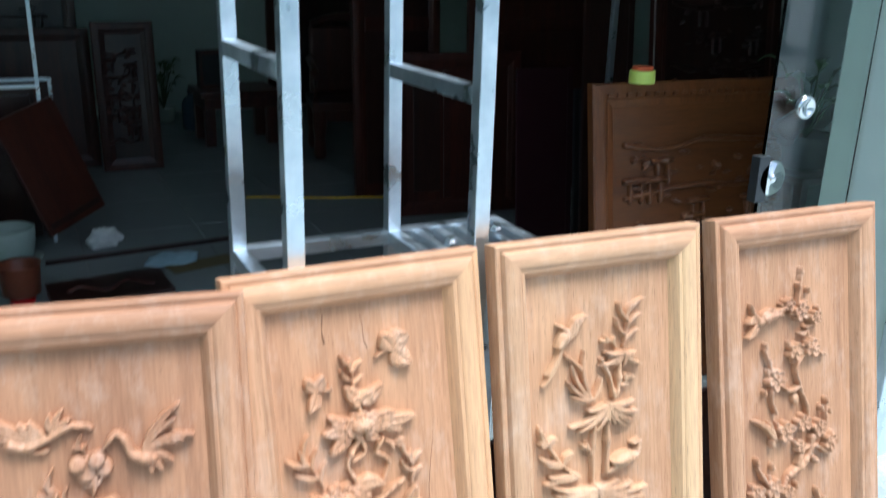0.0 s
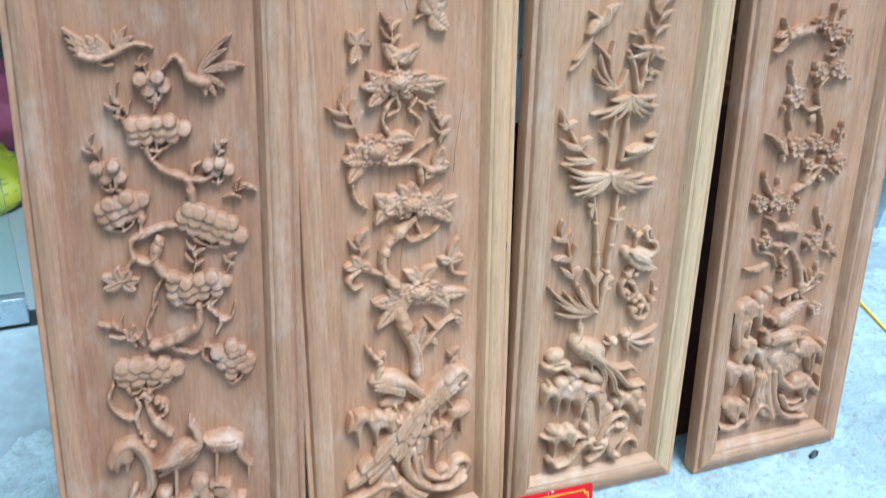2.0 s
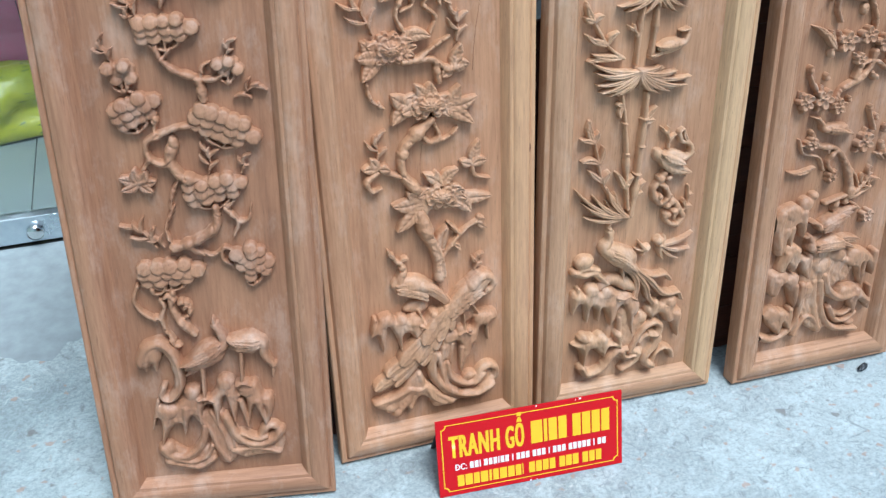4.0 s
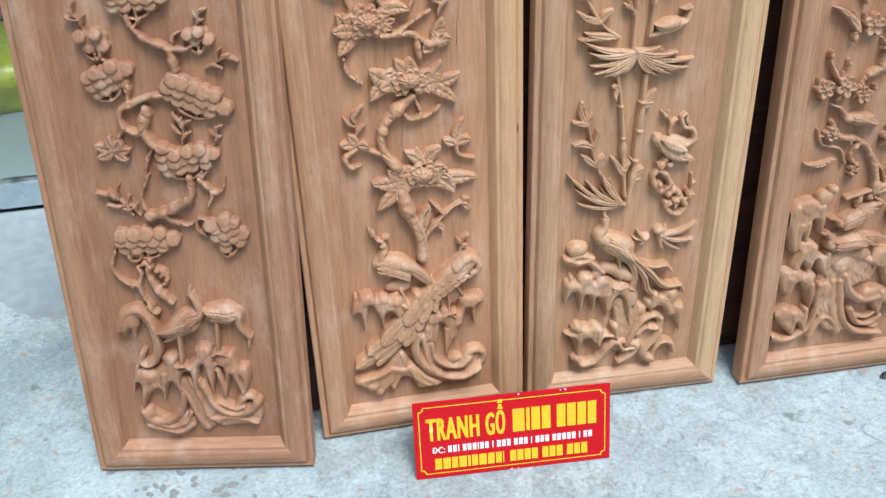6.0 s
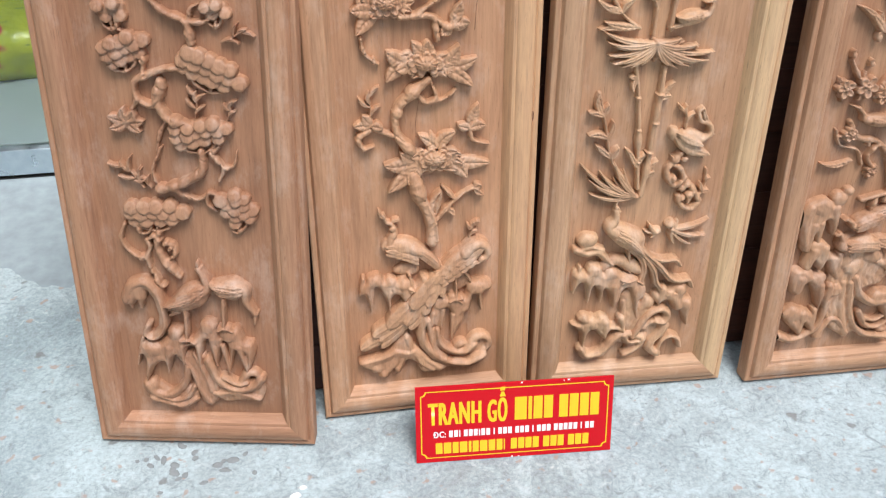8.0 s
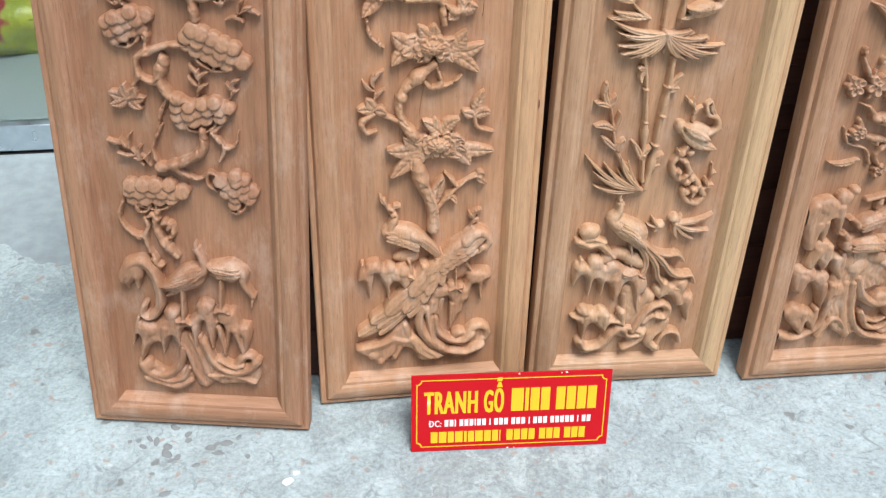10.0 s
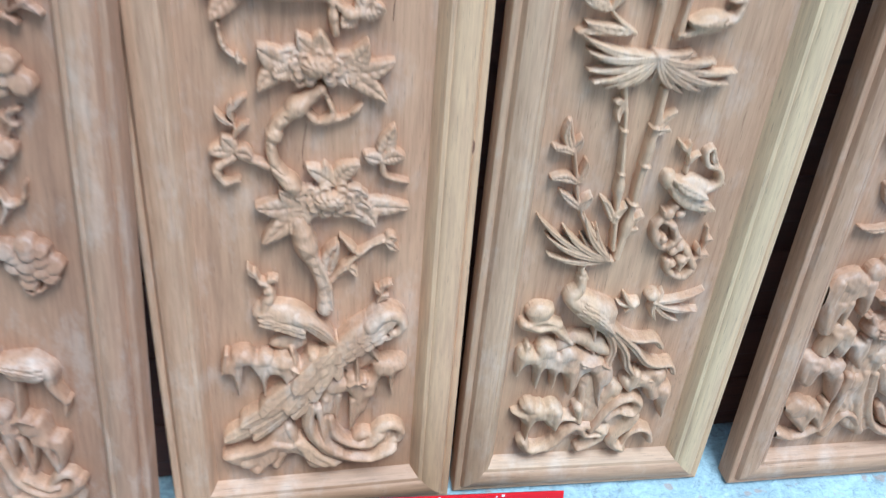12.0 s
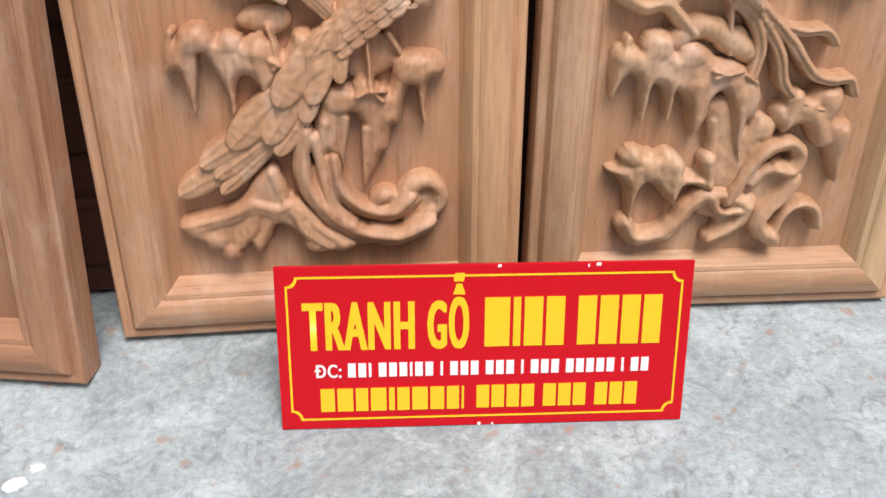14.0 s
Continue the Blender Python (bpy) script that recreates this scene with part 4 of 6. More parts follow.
carve(k, "dripping_rock", [rock([(74, 263), (83, 278), (97, 288), (110, 284), (118, 277), (127, 281), (137, 273), (149, 278), (162, 272), (168, 262), (178, 279), (190, 281), (193, 268), (176, 250), (161, 236), (151, 227), (143, 239), (134, 244), (127, 233), (124, 213), (119, 233), (112, 248), (105, 262), (98, 262), (95, 244), (92, 214), (86, 239), (83, 249), (74, 248)], 13, 4, 13),
    blob((184, 266), 9, 13, -25, 8, 8), limb([(158, 284), (165, 256)], 2.6, 2.4, 12, 1, 0), limb([(158, 258), (165, 256), (172, 250)], 1.8, 1.4, 16, 1, 0), limb([(160, 251), (165, 256), (166, 248)], 1.6, 1.2, 16, 1, 0), slab([(132, 286), (146, 300), (172, 298), (176, 284), (160, 276)], 5, 2, 10)])
carve(k, "dripping_rock", [rock([(207, 235), (221, 233), (231, 241), (240, 236), (252, 230), (257, 245), (262, 258), (276, 261), (295, 258), (302, 246), (297, 237), (287, 232), (283, 198), (280, 225), (271, 231), (266, 218), (262, 198), (255, 196), (252, 176), (245, 171), (240, 158), (230, 143), (231, 189), (225, 207), (215, 205), (212, 185), (211, 165), (201, 173), (190, 150), (188, 180), (192, 213)], 12, 4, 13),
    limb([(236, 278), (238, 232)], 2.6, 2.6, 14, 1, 0), limb([(226, 226), (238, 231), (251, 229)], 1.9, 1.6, 16, 1, 0), limb([(238, 231), (248, 221)], 1.8, 1.4, 16, 1, 0), slab([(215, 266), (224, 280), (250, 276), (262, 256), (246, 240), (222, 240)], 4, 2, 10), limb([(254, 276), (263, 260)], 3, 2.4, 10, 1, 0)])
carve(k, "rock_base", [slab([(70, 117), (90, 123), (118, 132), (132, 150), (143, 162), (155, 162), (160, 138), (167, 137), (176, 120), (192, 110), (215, 100), (224, 87), (209, 81), (183, 80), (174, 93), (162, 105), (150, 108), (143, 94), (137, 86), (130, 87), (124, 94), (115, 80), (104, 80), (95, 91), (80, 98)], 9, 3, 8, 0.4), blob((109, 84), 9, 9, 0, 7, 6), blob((96, 97), 10, 9, 20, 6, 6), blob((80, 108), 10, 9, -20, 6, 6), blob((209, 88), 11, 8, 0, 6, 6), blob((184, 88), 10, 9, 0, 6, 6), blob((133, 92), 6, 9, 0, 6, 6),
    wave([(72, 112), (107, 119), (132, 129), (151, 123), (168, 126), (187, 104), (206, 88)], 7, 8, 6, 7.5, 0.5), limb([(151, 160), (158, 138), (158, 130)], 6, 3, 8, 1, 0.05), wave([(134, 130), (130, 110), (118, 92)], 6, 5, 6, 6, 0.4), wave([(168, 122), (176, 104), (196, 88)], 6, 5, 7, 7, -0.4)])
carve(k, "water_scroll", [wave([(180, 196), (176, 165), (182, 140), (200, 115), (224, 99), (255, 93), (283, 104)], 8, 9, 7, 10, 0.5), wave([(190, 190), (194, 158), (201, 128), (218, 110)], 6, 5, 8, 8, -0.4), wave([(202, 170), (207, 142), (226, 122), (252, 116), (270, 128)], 7, 9, 6, 10, 0.5), limb([(258, 122), (270, 139), (284, 144), (296, 135), (296, 119), (285, 112)], 10, 5, 5, 1, 0.04), slab([(246, 112), (262, 134), (290, 136), (294, 116), (272, 104)], 5, 2, 9), blob((244, 131), 13, 8, 25, 6, 7),
    wave([(236, 100), (262, 97), (288, 108)], 7, 5, 9, 7, -0.4), blob((257, 90), 12, 8, 10, 7, 5), blob((283, 104), 10, 8, 0, 7, 6), slab([(178, 170), (196, 150), (206, 118), (226, 98), (262, 84), (236, 84), (208, 84), (188, 100), (176, 130)], 7, 3, 10)])

# panel with the bamboo and birds
k = 2
carve(k, "swallow", [bird((105, 891), (119, 913), 10, (112, 921), (102, 927), ((73, 834), (80, 850)), 4), leaves((121, 902), ((155, 936), (143, 928), (132, 932)), 11, 5)])
carve(k, "bamboo_leaves", [blades((159, 802), ((118, 836), (125, 811), (149, 880), (177, 833), (127, 858)), 8), limb([(118, 875), (138, 857), (151, 835)], 2.2, 2)])
carve(k, "bamboo_leaves", [blades((220, 867), ((176, 852), (186, 872), (198, 848), (218, 845), (239, 847), (255, 844), (245, 865)), 8), tuft((222, 875), (235, 935), 5, 6), tuft((209, 875), (191, 894), 2, 6)])
carve(k, "bamboo_stem", [limb([(213, 853), (210, 822), (205, 798)], 3.4, 3.6), limb([(180, 861), (194, 831), (201, 798)], 2.6, 3), tuft((211, 811), (232, 826), 3, 6)])
carve(k, "bamboo_leaves", blades((188, 790), ((119, 762), (132, 753), (149, 757), (162, 748), (175, 756), (190, 756), (203, 753), (219, 748), (237, 754), (245, 769), (239, 787), (150, 784)), 9, 6))
carve(k, "bamboo_leaves", [limb([(66, 771), (82, 737), (108, 699), (135, 679)], 2, 2.6), leaves((79, 741), ((64, 769), (63, 749), (94, 751)), 7), leaves((105, 703), ((65, 723), (122, 723), (80, 714)), 7), leaves((133, 680), ((71, 679), (79, 690)), 8)])
carve(k, "bamboo_stem", [limb([(164, 759), (159, 720), (157, 669)], 3, 3.2), limb([(188, 757), (186, 717), (183, 677)], 3.6, 3.8), tuft((158, 701), (150, 729), 2, 6)])
carve(k, "bird", bird((194, 690), (236, 698), 11, (244, 719), (230, 716), ((179, 680),), 7))
carve(k, "bamboo_leaves", blades((162, 658), ((75, 679), (86, 660), (89, 639), (96, 626), (109, 620), (124, 620), (140, 622), (186, 620), (202, 615), (220, 619), (238, 623), (252, 627), (258, 641), (230, 653), (202, 663)), 10, 7))
carve(k, "bamboo_stem", [limb([(135, 623), (144, 580), (150, 536), (155, 482), (162, 411)], 2.8, 3.6, 5, 1, 0.2), limb([(182, 618), (180, 564), (176, 511), (174, 456), (168, 399)], 4.6, 5.2, 5, 1, 0.12)]
      + [blob(c, 6.4, 2.4, 0, 5, 8) for c in ((180, 574), (178, 526), (174, 476))] + [blob(c, 4.6, 2, 0, 4, 7) for c in ((145, 569), (152, 515), (157, 459))] + [leaves((180, 564), ((201, 594), (198, 572)), 7), leaves((138, 601), ((127, 603), (135, 579)), 6), leaves((173, 434), ((190, 462), (186, 443)), 6), leaves((154, 449), ((134, 483), (166, 474)), 6)])
carve(k, "bamboo_leaves", [limb([(82, 579), (97, 524), (112, 465), (141, 424)], 2, 2.6), leaves((92, 540), ((80, 581), (66, 548), (98, 561)), 7), leaves((102, 502), ((69, 509), (108, 533)), 7), leaves((112, 467), ((121, 488), (83, 492)), 7)])
carve(k, "bamboo_leaves", blades((161, 398), ((62, 459), (76, 432), (81, 405), (95, 444), (105, 416), (119, 459), (136, 445)), 9, 5))
carve(k, "dove", [blob((244, 498), 26, 13, -12, 7, 4), leaf((212, 502), (275, 470), 20, 8, 4, -0.08, 0.2, 0.25, 2, 0.2), leaf((215, 510), (260, 488), 13, 12, 3, -0.06, 0.3, 0.25, 2, 0.2), limb([(259, 494), (273, 503), (272, 517), (263, 525)], 5.5, 3.4, 6, 1, 0.03),
    limb([(263, 523), (254, 527), (249, 541), (254, 548)], 4, 2.6, 6, 1, 0.03), leaf((268, 523), (256, 550), 7, 6, 2.4, 0.1), leaf((269, 507), (280, 503), 4, 6, 2), leaf((248, 476), (260, 462), 4, 5, 2), leaf((257, 474), (267, 461), 4, 5, 2), tuft((231, 515), (228, 550), 2, 5), blob((212, 506), 9, 12, 10, 7, 3)])
carve(k, "budding_twig", [limb([(228, 471), (218, 456), (209, 440), (220, 417), (236, 412)], 6, 5, 4, 1, 0.15), limb([(219, 452), (232, 443), (238, 426), (230, 416)], 4, 4, 7, 1, 0.1), blob((236, 461), 6.5, 5, 20, 5, 6), blob((220, 429), 5, 6, 0, 5, 9), leaf((224, 455), (213, 468), 5, 6, 2.4), leaf((237, 420), (244, 430), 7, 8, 2.6, 0.1, 0.8, 0, 1),
    limb([(239, 407), (250, 415), (262, 400), (272, 384)], 6, 5, 4, 1, 0.12), limb([(235, 393), (241, 377), (259, 368), (271, 378)], 5, 5, 4, 1, 0.12), blob((252, 396), 7, 6, 0, 6, 7), blob((241, 390), 6, 6, 0, 5, 6), leaf((251, 381), (260, 402), 7, 9, 2.6, 0.1, 0.6, 0, 1), limb([(267, 389), (276, 401), (280, 417), (278, 440)], 4, 1.4, 4), leaf((274, 397), (287, 402), 7, 6, 2.4, 0.1, 0.5, 0, 1), leaf((276, 401), (271, 416), 6, 6, 2.4, 0.1, 0.5, 0, 1), leaf((280, 417), (286, 426), 4, 5, 2), limb([(231, 466), (234, 483)], 3, 3, 3)])
carve(k, "pheasant", [bird((182, 305), (121, 340), 20, (131, 371), (132, 380), (), 6), limb([(131, 369), (128, 382), (132, 392)], 3, 1, 7), wave([(165, 299), (198, 281), (222, 272), (244, 272), (254, 262)], 5, 4, 10, 5, 0.5, 0.35), wave([(176, 300), (213, 266), (239, 236), (259, 229), (274, 230), (281, 217)], 6, 4, 11, 5, 0.5, 0.35),
                      wave([(172, 300), (205, 257), (216, 227), (235, 209), (263, 200)], 6, 4, 10, 5, 0.5, 0.35), wave([(158, 302), (181, 281), (190, 257), (187, 234)], 6, 5, 9, 5, 0.5, 0.35), limb([(160, 296), (165, 252)], 2.6, 2.4, 8, 1, 0.03), limb([(186, 290), (188, 262)], 2.6, 2.4, 8, 1, 0.03)])
carve(k, "leaf_spray", [blades((231, 332), ((296, 348), (295, 317), (271, 299), (240, 301), (241, 349)), 8), blob((228, 341), 9, 8, 20, 7, 5), blob((204, 328), 10, 7, 10, 7, 4), blades((204, 328), ((184, 329), (190, 344), (195, 315)), 6)])
carve(k, "rock_hump", [blob((84, 318), 18, 14, 10, 9, 5), wave([(66, 300), (86, 292), (104, 294), (120, 280), (130, 270)], 7, 6, 4, 9, 0.3, 0.1), wave([(78, 302), (96, 304), (112, 298)], 6, 5, 4, 8, 0.3, 0.1)])
carve(k, "rock_hump", [wave([(118, 262), (133, 274), (150, 272), (164, 262), (184, 252)], 11, 10, 3, 8, 0.2, 0.0), blob((172, 262), 11, 13, 20, 6, 4)])
carve(k, "dripping_rock", [rock([(63, 251), (70, 261), (85, 257), (97, 272), (112, 270), (119, 256), (130, 263), (143, 259), (155, 249), (170, 247), (187, 236), (197, 225), (198, 210), (194, 199), (189, 178), (188, 153), (178, 173), (168, 215), (158, 213), (153, 192), (142, 179), (134, 206), (122, 219), (117, 193), (112, 216), (103, 226), (97, 211), (94, 194), (88, 227), (80, 234), (72, 224), (66, 215)], 13, 4, 13),
    limb([(150, 240), (163, 238), (178, 240)], 2, 1.6, 16, 1, 0), limb([(152, 234), (165, 238)], 1.8, 1.6, 16, 1, 0), limb([(180, 236), (192, 228)], 1.8, 1.6, 15, 1, 0), blob((186, 212), 13, 16, 10, 7, 8)])
carve(k, "rock_pillar", [slab([(152, 205), (173, 213), (192, 186), (204, 196), (218, 180), (222, 164), (206, 142), (200, 112), (172, 114), (157, 138), (160, 171)], 7, 2, 14, 0.5), wave([(160, 190), (163, 160), (158, 138)], 4, 5, 4, 4, 0.4, 0.0), wave([(204, 190), (194, 166), (190, 140), (186, 116)], 7, 6, 4, 4.5, -0.4, 0.0), blob((209, 184), 12, 11, 20, 6, 4)])
carve(k, "rock_base", [rock([(68, 147), (81, 153), (87, 169), (101, 165), (111, 161), (124, 165), (132, 148), (148, 142), (164, 141), (173, 133), (167, 121), (153, 128), (142, 127), (134, 111), (122, 121), (110, 133), (100, 122), (93, 95), (87, 125), (77, 139)], 12, 4, 12), blob((106, 151), 10, 13, 10, 7, 8), blob((124, 150), 9, 13, -15, 6, 8)])
carve(k, "rock_scroll", [wave([(90, 92), (100, 78), (122, 79), (138, 90), (150, 108), (166, 120), (186, 117), (203, 108)], 8, 9, 4, 10, 0.4), wave([(206, 112), (203, 95), (190, 82), (174, 74)], 9, 6, 4, 9, -0.4), blob((106, 76), 9, 7, 20, 6, 5), blob((130, 78), 8, 6, 0, 6, 5), wave([(168, 118), (178, 104), (196, 104)], 5, 4, 9, 6, 0.4), slab([(146, 116), (170, 128), (206, 118), (206, 96), (186, 78), (172, 76), (178, 92), (160, 98)], 5, 2, 9)])
carve(k, "rock_scroll", [wave([(186, 116), (198, 142), (213, 163), (233, 170), (245, 160), (240, 146), (226, 148)], 8, 6, 7, 9, 0.5), wave([(206, 132), (217, 144), (240, 142)], 6, 5, 6, 8, 0.4), wave([(243, 134), (236, 119), (222, 102), (220, 86), (236, 72)], 10, 8, 5, 10, 0.4), wave([(236, 78), (243, 100), (258, 109), (272, 102), (277, 86)], 5, 5, 5, 9, 0.4), blob((228, 78), 11, 8, 0, 8, 4), slab([(192, 118), (208, 144), (240, 150), (248, 132), (236, 110), (222, 92), (206, 104)], 5, 2, 9)])
carve(k, "dripping_rock", [rock([(214, 206), (227, 210), (240, 213), (251, 222), (263, 224), (274, 214), (273, 195), (286, 190), (290, 174), (285, 155), (285, 130), (274, 154), (267, 166), (257, 168), (245, 186), (235, 184), (226, 180), (214, 192)], 12, 4, 12), blob((264, 208), 10, 14, -10, 7, 8), blob((279, 180), 9, 12, 0, 6, 8), wave([(240, 206), (256, 190), (262, 172)], 8, 6, 6, 8, 0.3, 0)])

# panel with the plum blossom and birds
k = 3
carve(k, "plum_spray", [limb([(193, 957), (189, 928), (181, 889)], 2, 2.4), bud((194, 949), 7), bud((187, 925), 7), bud((209, 914), 6), blossom((187, 881), 13), blossom((221, 866), 10), blossom((159, 897), 9), bud((230, 878), 7), tuft((214, 855), (195, 839), 3)])
carve(k, "bird", [bird((129, 889), (93, 874), 11, (81, 892), (76, 908), (), 5), leaves((97, 879), ((65, 850), (74, 861), (67, 875)), 10, 5), leaves((107, 881), ((149, 894), (145, 880), (121, 896)), 9, 6)])
carve(k, "plum_spray", [blossom((172, 812), 12), blossom((211, 813), 13), limb([(194, 800), (176, 780), (185, 747)], 2.4, 2.4), tuft((227, 818), (236, 794), 2), bud((176, 774), 6)])
carve(k, "plum_spray", [blossom((127, 768), 15), bud((108, 828), 7), bud((116, 800), 8), limb([(105, 824), (120, 780), (118, 733), (128, 708)], 2.4, 2.8), bud((103, 747), 6)])
carve(k, "branch", [limb([(185, 747), (162, 741), (142, 754)], 2.6, 1.6), limb([(185, 742), (200, 708), (201, 678)], 3, 3), blob((174, 725), 7, 10, 0, 4, 3), bud((247, 708), 7), bud((235, 696), 7), bud((255, 687), 6), limb([(246, 714), (244, 664)], 2.2, 2)])
carve(k, "plum_spray", [blossom((146, 672), 14), blossom((188, 680), 12), blossom((225, 664), 12), blossom((252, 632), 12), leaves((125, 661), ((74, 704), (96, 691), (111, 695)), 8), bud((118, 653), 9)])
carve(k, "trunk", [limb([(211, 648), (203, 619), (178, 600), (150, 585), (137, 555)], 7, 5, 3, 1, 0.2), blossom((179, 639), 8), limb([(210, 610), (222, 600)], 5, 3, 4), limb([(175, 606), (188, 629), (215, 632), (243, 615)], 4, 3)])
carve(k, "plum_spray", [blossom((116, 574), 14), blossom((79, 572), 12), blossom((150, 557), 11), bud((82, 627), 8), bud((117, 611), 8), limb([(82, 618), (101, 588)], 2.2, 2.4), bud((171, 566), 7)])
carve(k, "bird", bird((177, 512), (127, 517), 11, (112, 538), (98, 543), ((192, 500),), 5))
carve(k, "trunk", [limb([(103, 514), (122, 486), (162, 475), (191, 441), (208, 390), (202, 366)], 4, 7.5, 3, 1, 0.2), limb([(182, 449), (217, 413), (230, 373)], 3, 2, 4), blossom((159, 423), 8), limb([(81, 501), (94, 474), (128, 462), (141, 436)], 1.8, 2.6, 3), blossom((105, 493), 9), bud((144, 473), 7), limb([(162, 470), (148, 451), (158, 433)], 4, 3, 4), leaf((121, 446), (65, 442), 8, 5, 2)])
carve(k, "plum_spray", [blossom((220, 482), 14), bud((221, 545), 7), bud((237, 526), 7), bud((263, 501), 9), bud((262, 468), 10), limb([(221, 542), (237, 505)], 2, 2.4), tuft((252, 455), (281, 450), 3)])
carve(k, "twig", [limb([(202, 372), (232, 379), (254, 391)], 3.4, 1.8), tuft((232, 383), (258, 405), 3), blossom((256, 331), 10), limb([(211, 365), (236, 348)], 3, 2)])
carve(k, "bird", [bird((188, 340), (150, 322), 13, (134, 336), (126, 334), ((222, 356), (216, 347), (208, 340)), 9)] + [leaf((150 + 9 * i, 320 + 3 * i + 5 * j), (168 + 9 * i, 327 + 4 * i + 6 * j), 7, 17.5 - 0.5 * abs(j), 1.6, 0, 0.8, 0, 0.6, 0.2) for i in range(4) for j in (-1, 0, 1)])
carve(k, "bird", [bird((196, 288), (136, 282), 17, (127, 308), (116, 306), ((236, 281), (243, 286), (230, 272)), 9), limb([(155, 266), (161, 238)], 2.5, 2.5, 9, 1, 0.03)] + [leaf((140 + 10 * i, 284 + 6 * j), (160 + 10 * i, 286 + 6 * j), 8, 19.5 - 0.6 * abs(j), 1.6, 0, 0.8, 0, 0.6, 0.2) for i in range(5) for j in (-1, 0, 1)])
carve(k, "dripping_rock", [rock([(57, 287), (47, 346), (59, 371), (84, 379), (103, 366), (119, 335), (113, 306), (99, 336), (90, 316), (88, 278), (75, 318), (73, 275)], 12, 4, 10), blob((112, 374), 15, 15, 20, 9, 5), blob((128, 388), 9, 8, 0, 7, 5), wave([(62, 362), (58, 330), (62, 296)], 6, 4, 8, 6, 0.3)])
carve(k, "dripping_rock", [rock([(68, 244), (75, 277), (89, 297), (106, 291), (121, 268), (139, 260), (142, 214), (125, 229), (115, 254), (104, 236), (88, 256), (81, 236)], 12, 4, 10)])
carve(k, "dripping_rock", [rock([(53, 200), (52, 237), (74, 242), (93, 228), (107, 231), (122, 197), (117, 152), (102, 192), (86, 212), (79, 192), (67, 187)], 12, 4, 10), rock([(118, 182), (125, 201), (146, 207), (157, 184), (141, 174), (129, 150)], 10, 4, 9)])
carve(k, "rock_base", [rock([(54, 142), (66, 163), (89, 154), (110, 144), (115, 100), (95, 126), (91, 98), (74, 114), (62, 125)], 12, 4, 10), wave([(54, 96), (79, 88), (105, 97), (126, 117), (136, 166)], 8, 7, 4, 9, 0.4), wave([(127, 93), (147, 126), (164, 123), (184, 94)], 8, 7, 4, 9, 0.4), blob((66, 92), 10, 7, 0, 7, 4), blob((132, 92), 9, 7, 0, 7, 4)])
carve(k, "rock_ground", [slab([(129, 297), (173, 300), (222, 266), (237, 202), (204, 187), (191, 158), (206, 101), (185, 87), (150, 108), (128, 150), (124, 210), (140, 250)], 8, 1.5, 10, 0.8), wave([(156, 205), (164, 147), (183, 92)], 6, 6, 6, 6, 0.4, 0.0), wave([(170, 205), (184, 135), (217, 92), (273, 78)], 6, 6, 6, 8, 0.4), blob((170, 238), 19, 14, 20, 7, 7), blob((203, 256), 18, 12, -10, 7, 6), blob((146, 250), 14, 14, 0, 6, 6), limb([(168, 232), (166, 205)], 6, 3, 8, 1, 0.05)])
carve(k, "dripping_rock", [wave([(176, 214), (194, 178), (224, 158), (259, 160), (289, 141)], 9, 8, 5, 10, 0.4), rock([(216, 169), (232, 183), (262, 180), (287, 155), (298, 120), (280, 141), (263, 151), (262, 116), (243, 148)], 11, 4, 9)])
carve(k, "dripping_rock", [rock([(222, 240), (239, 264), (267, 258), (292, 231), (291, 198), (273, 228), (262, 224), (269, 180), (251, 219), (236, 226)], 12, 4, 10), limb([(214, 246), (236, 232), (236, 210)], 8, 3, 5, 1, 0.1)])
carve(k, "water_scroll", [wave([(204, 138), (222, 108), (248, 102), (268, 116)], 6, 5, 4, 8, 0.5), wave([(216, 122), (240, 116), (256, 124)], 5, 4, 3, 7, 0.4), blob((262, 92), 12, 7, 0, 6, 3)])
carve(k, "twig", [limb([(156, 369), (184, 376), (220, 386), (245, 406)], 5, 2.2, 5), tuft((220, 386), (247, 415), 4), limb([(184, 376), (178, 353)], 4, 4, 5)])

# marks of the wood itself
SPLIT = plain("dark_split", (0.19, 0.09, 0.05), 0.9)


def split(k, a, b, thick, back=FIELD, name="split"):
    wav = [(a[0] + (b[0] - a[0]) * t + 1.5 * math.sin(7 * t), a[1] + (b[1] - a[1]) * t) for t in (0, 0.25, 0.5, 0.75, 1)]
    part(name, tube([(u / 1000, -back, v / 1000) for u, v in wav], thick / 2, thick * 1.2), SPLIT, panels[k], "fine dark split in the wood", True)


split(1, (132, 1003), (132, 952), 0.0011)
split(1, (286, 823), (268, 683), 0.0004)
split(1, (186, 985), (193, 935), 0.0006)
split(1, (183, 597), (176, 520), 0.0004)
kn = bmesh.new()
bmesh.ops.create_icosphere(kn, subdivisions=3, radius=1, matrix=Matrix.Translation((0.3585, -0.0012, 0.5475)) @ Matrix.Diagonal((0.004, 0.0012, 0.009, 1)))
part("knot", kn, SPLIT, panels[1], "small dark knot in the stile", True)


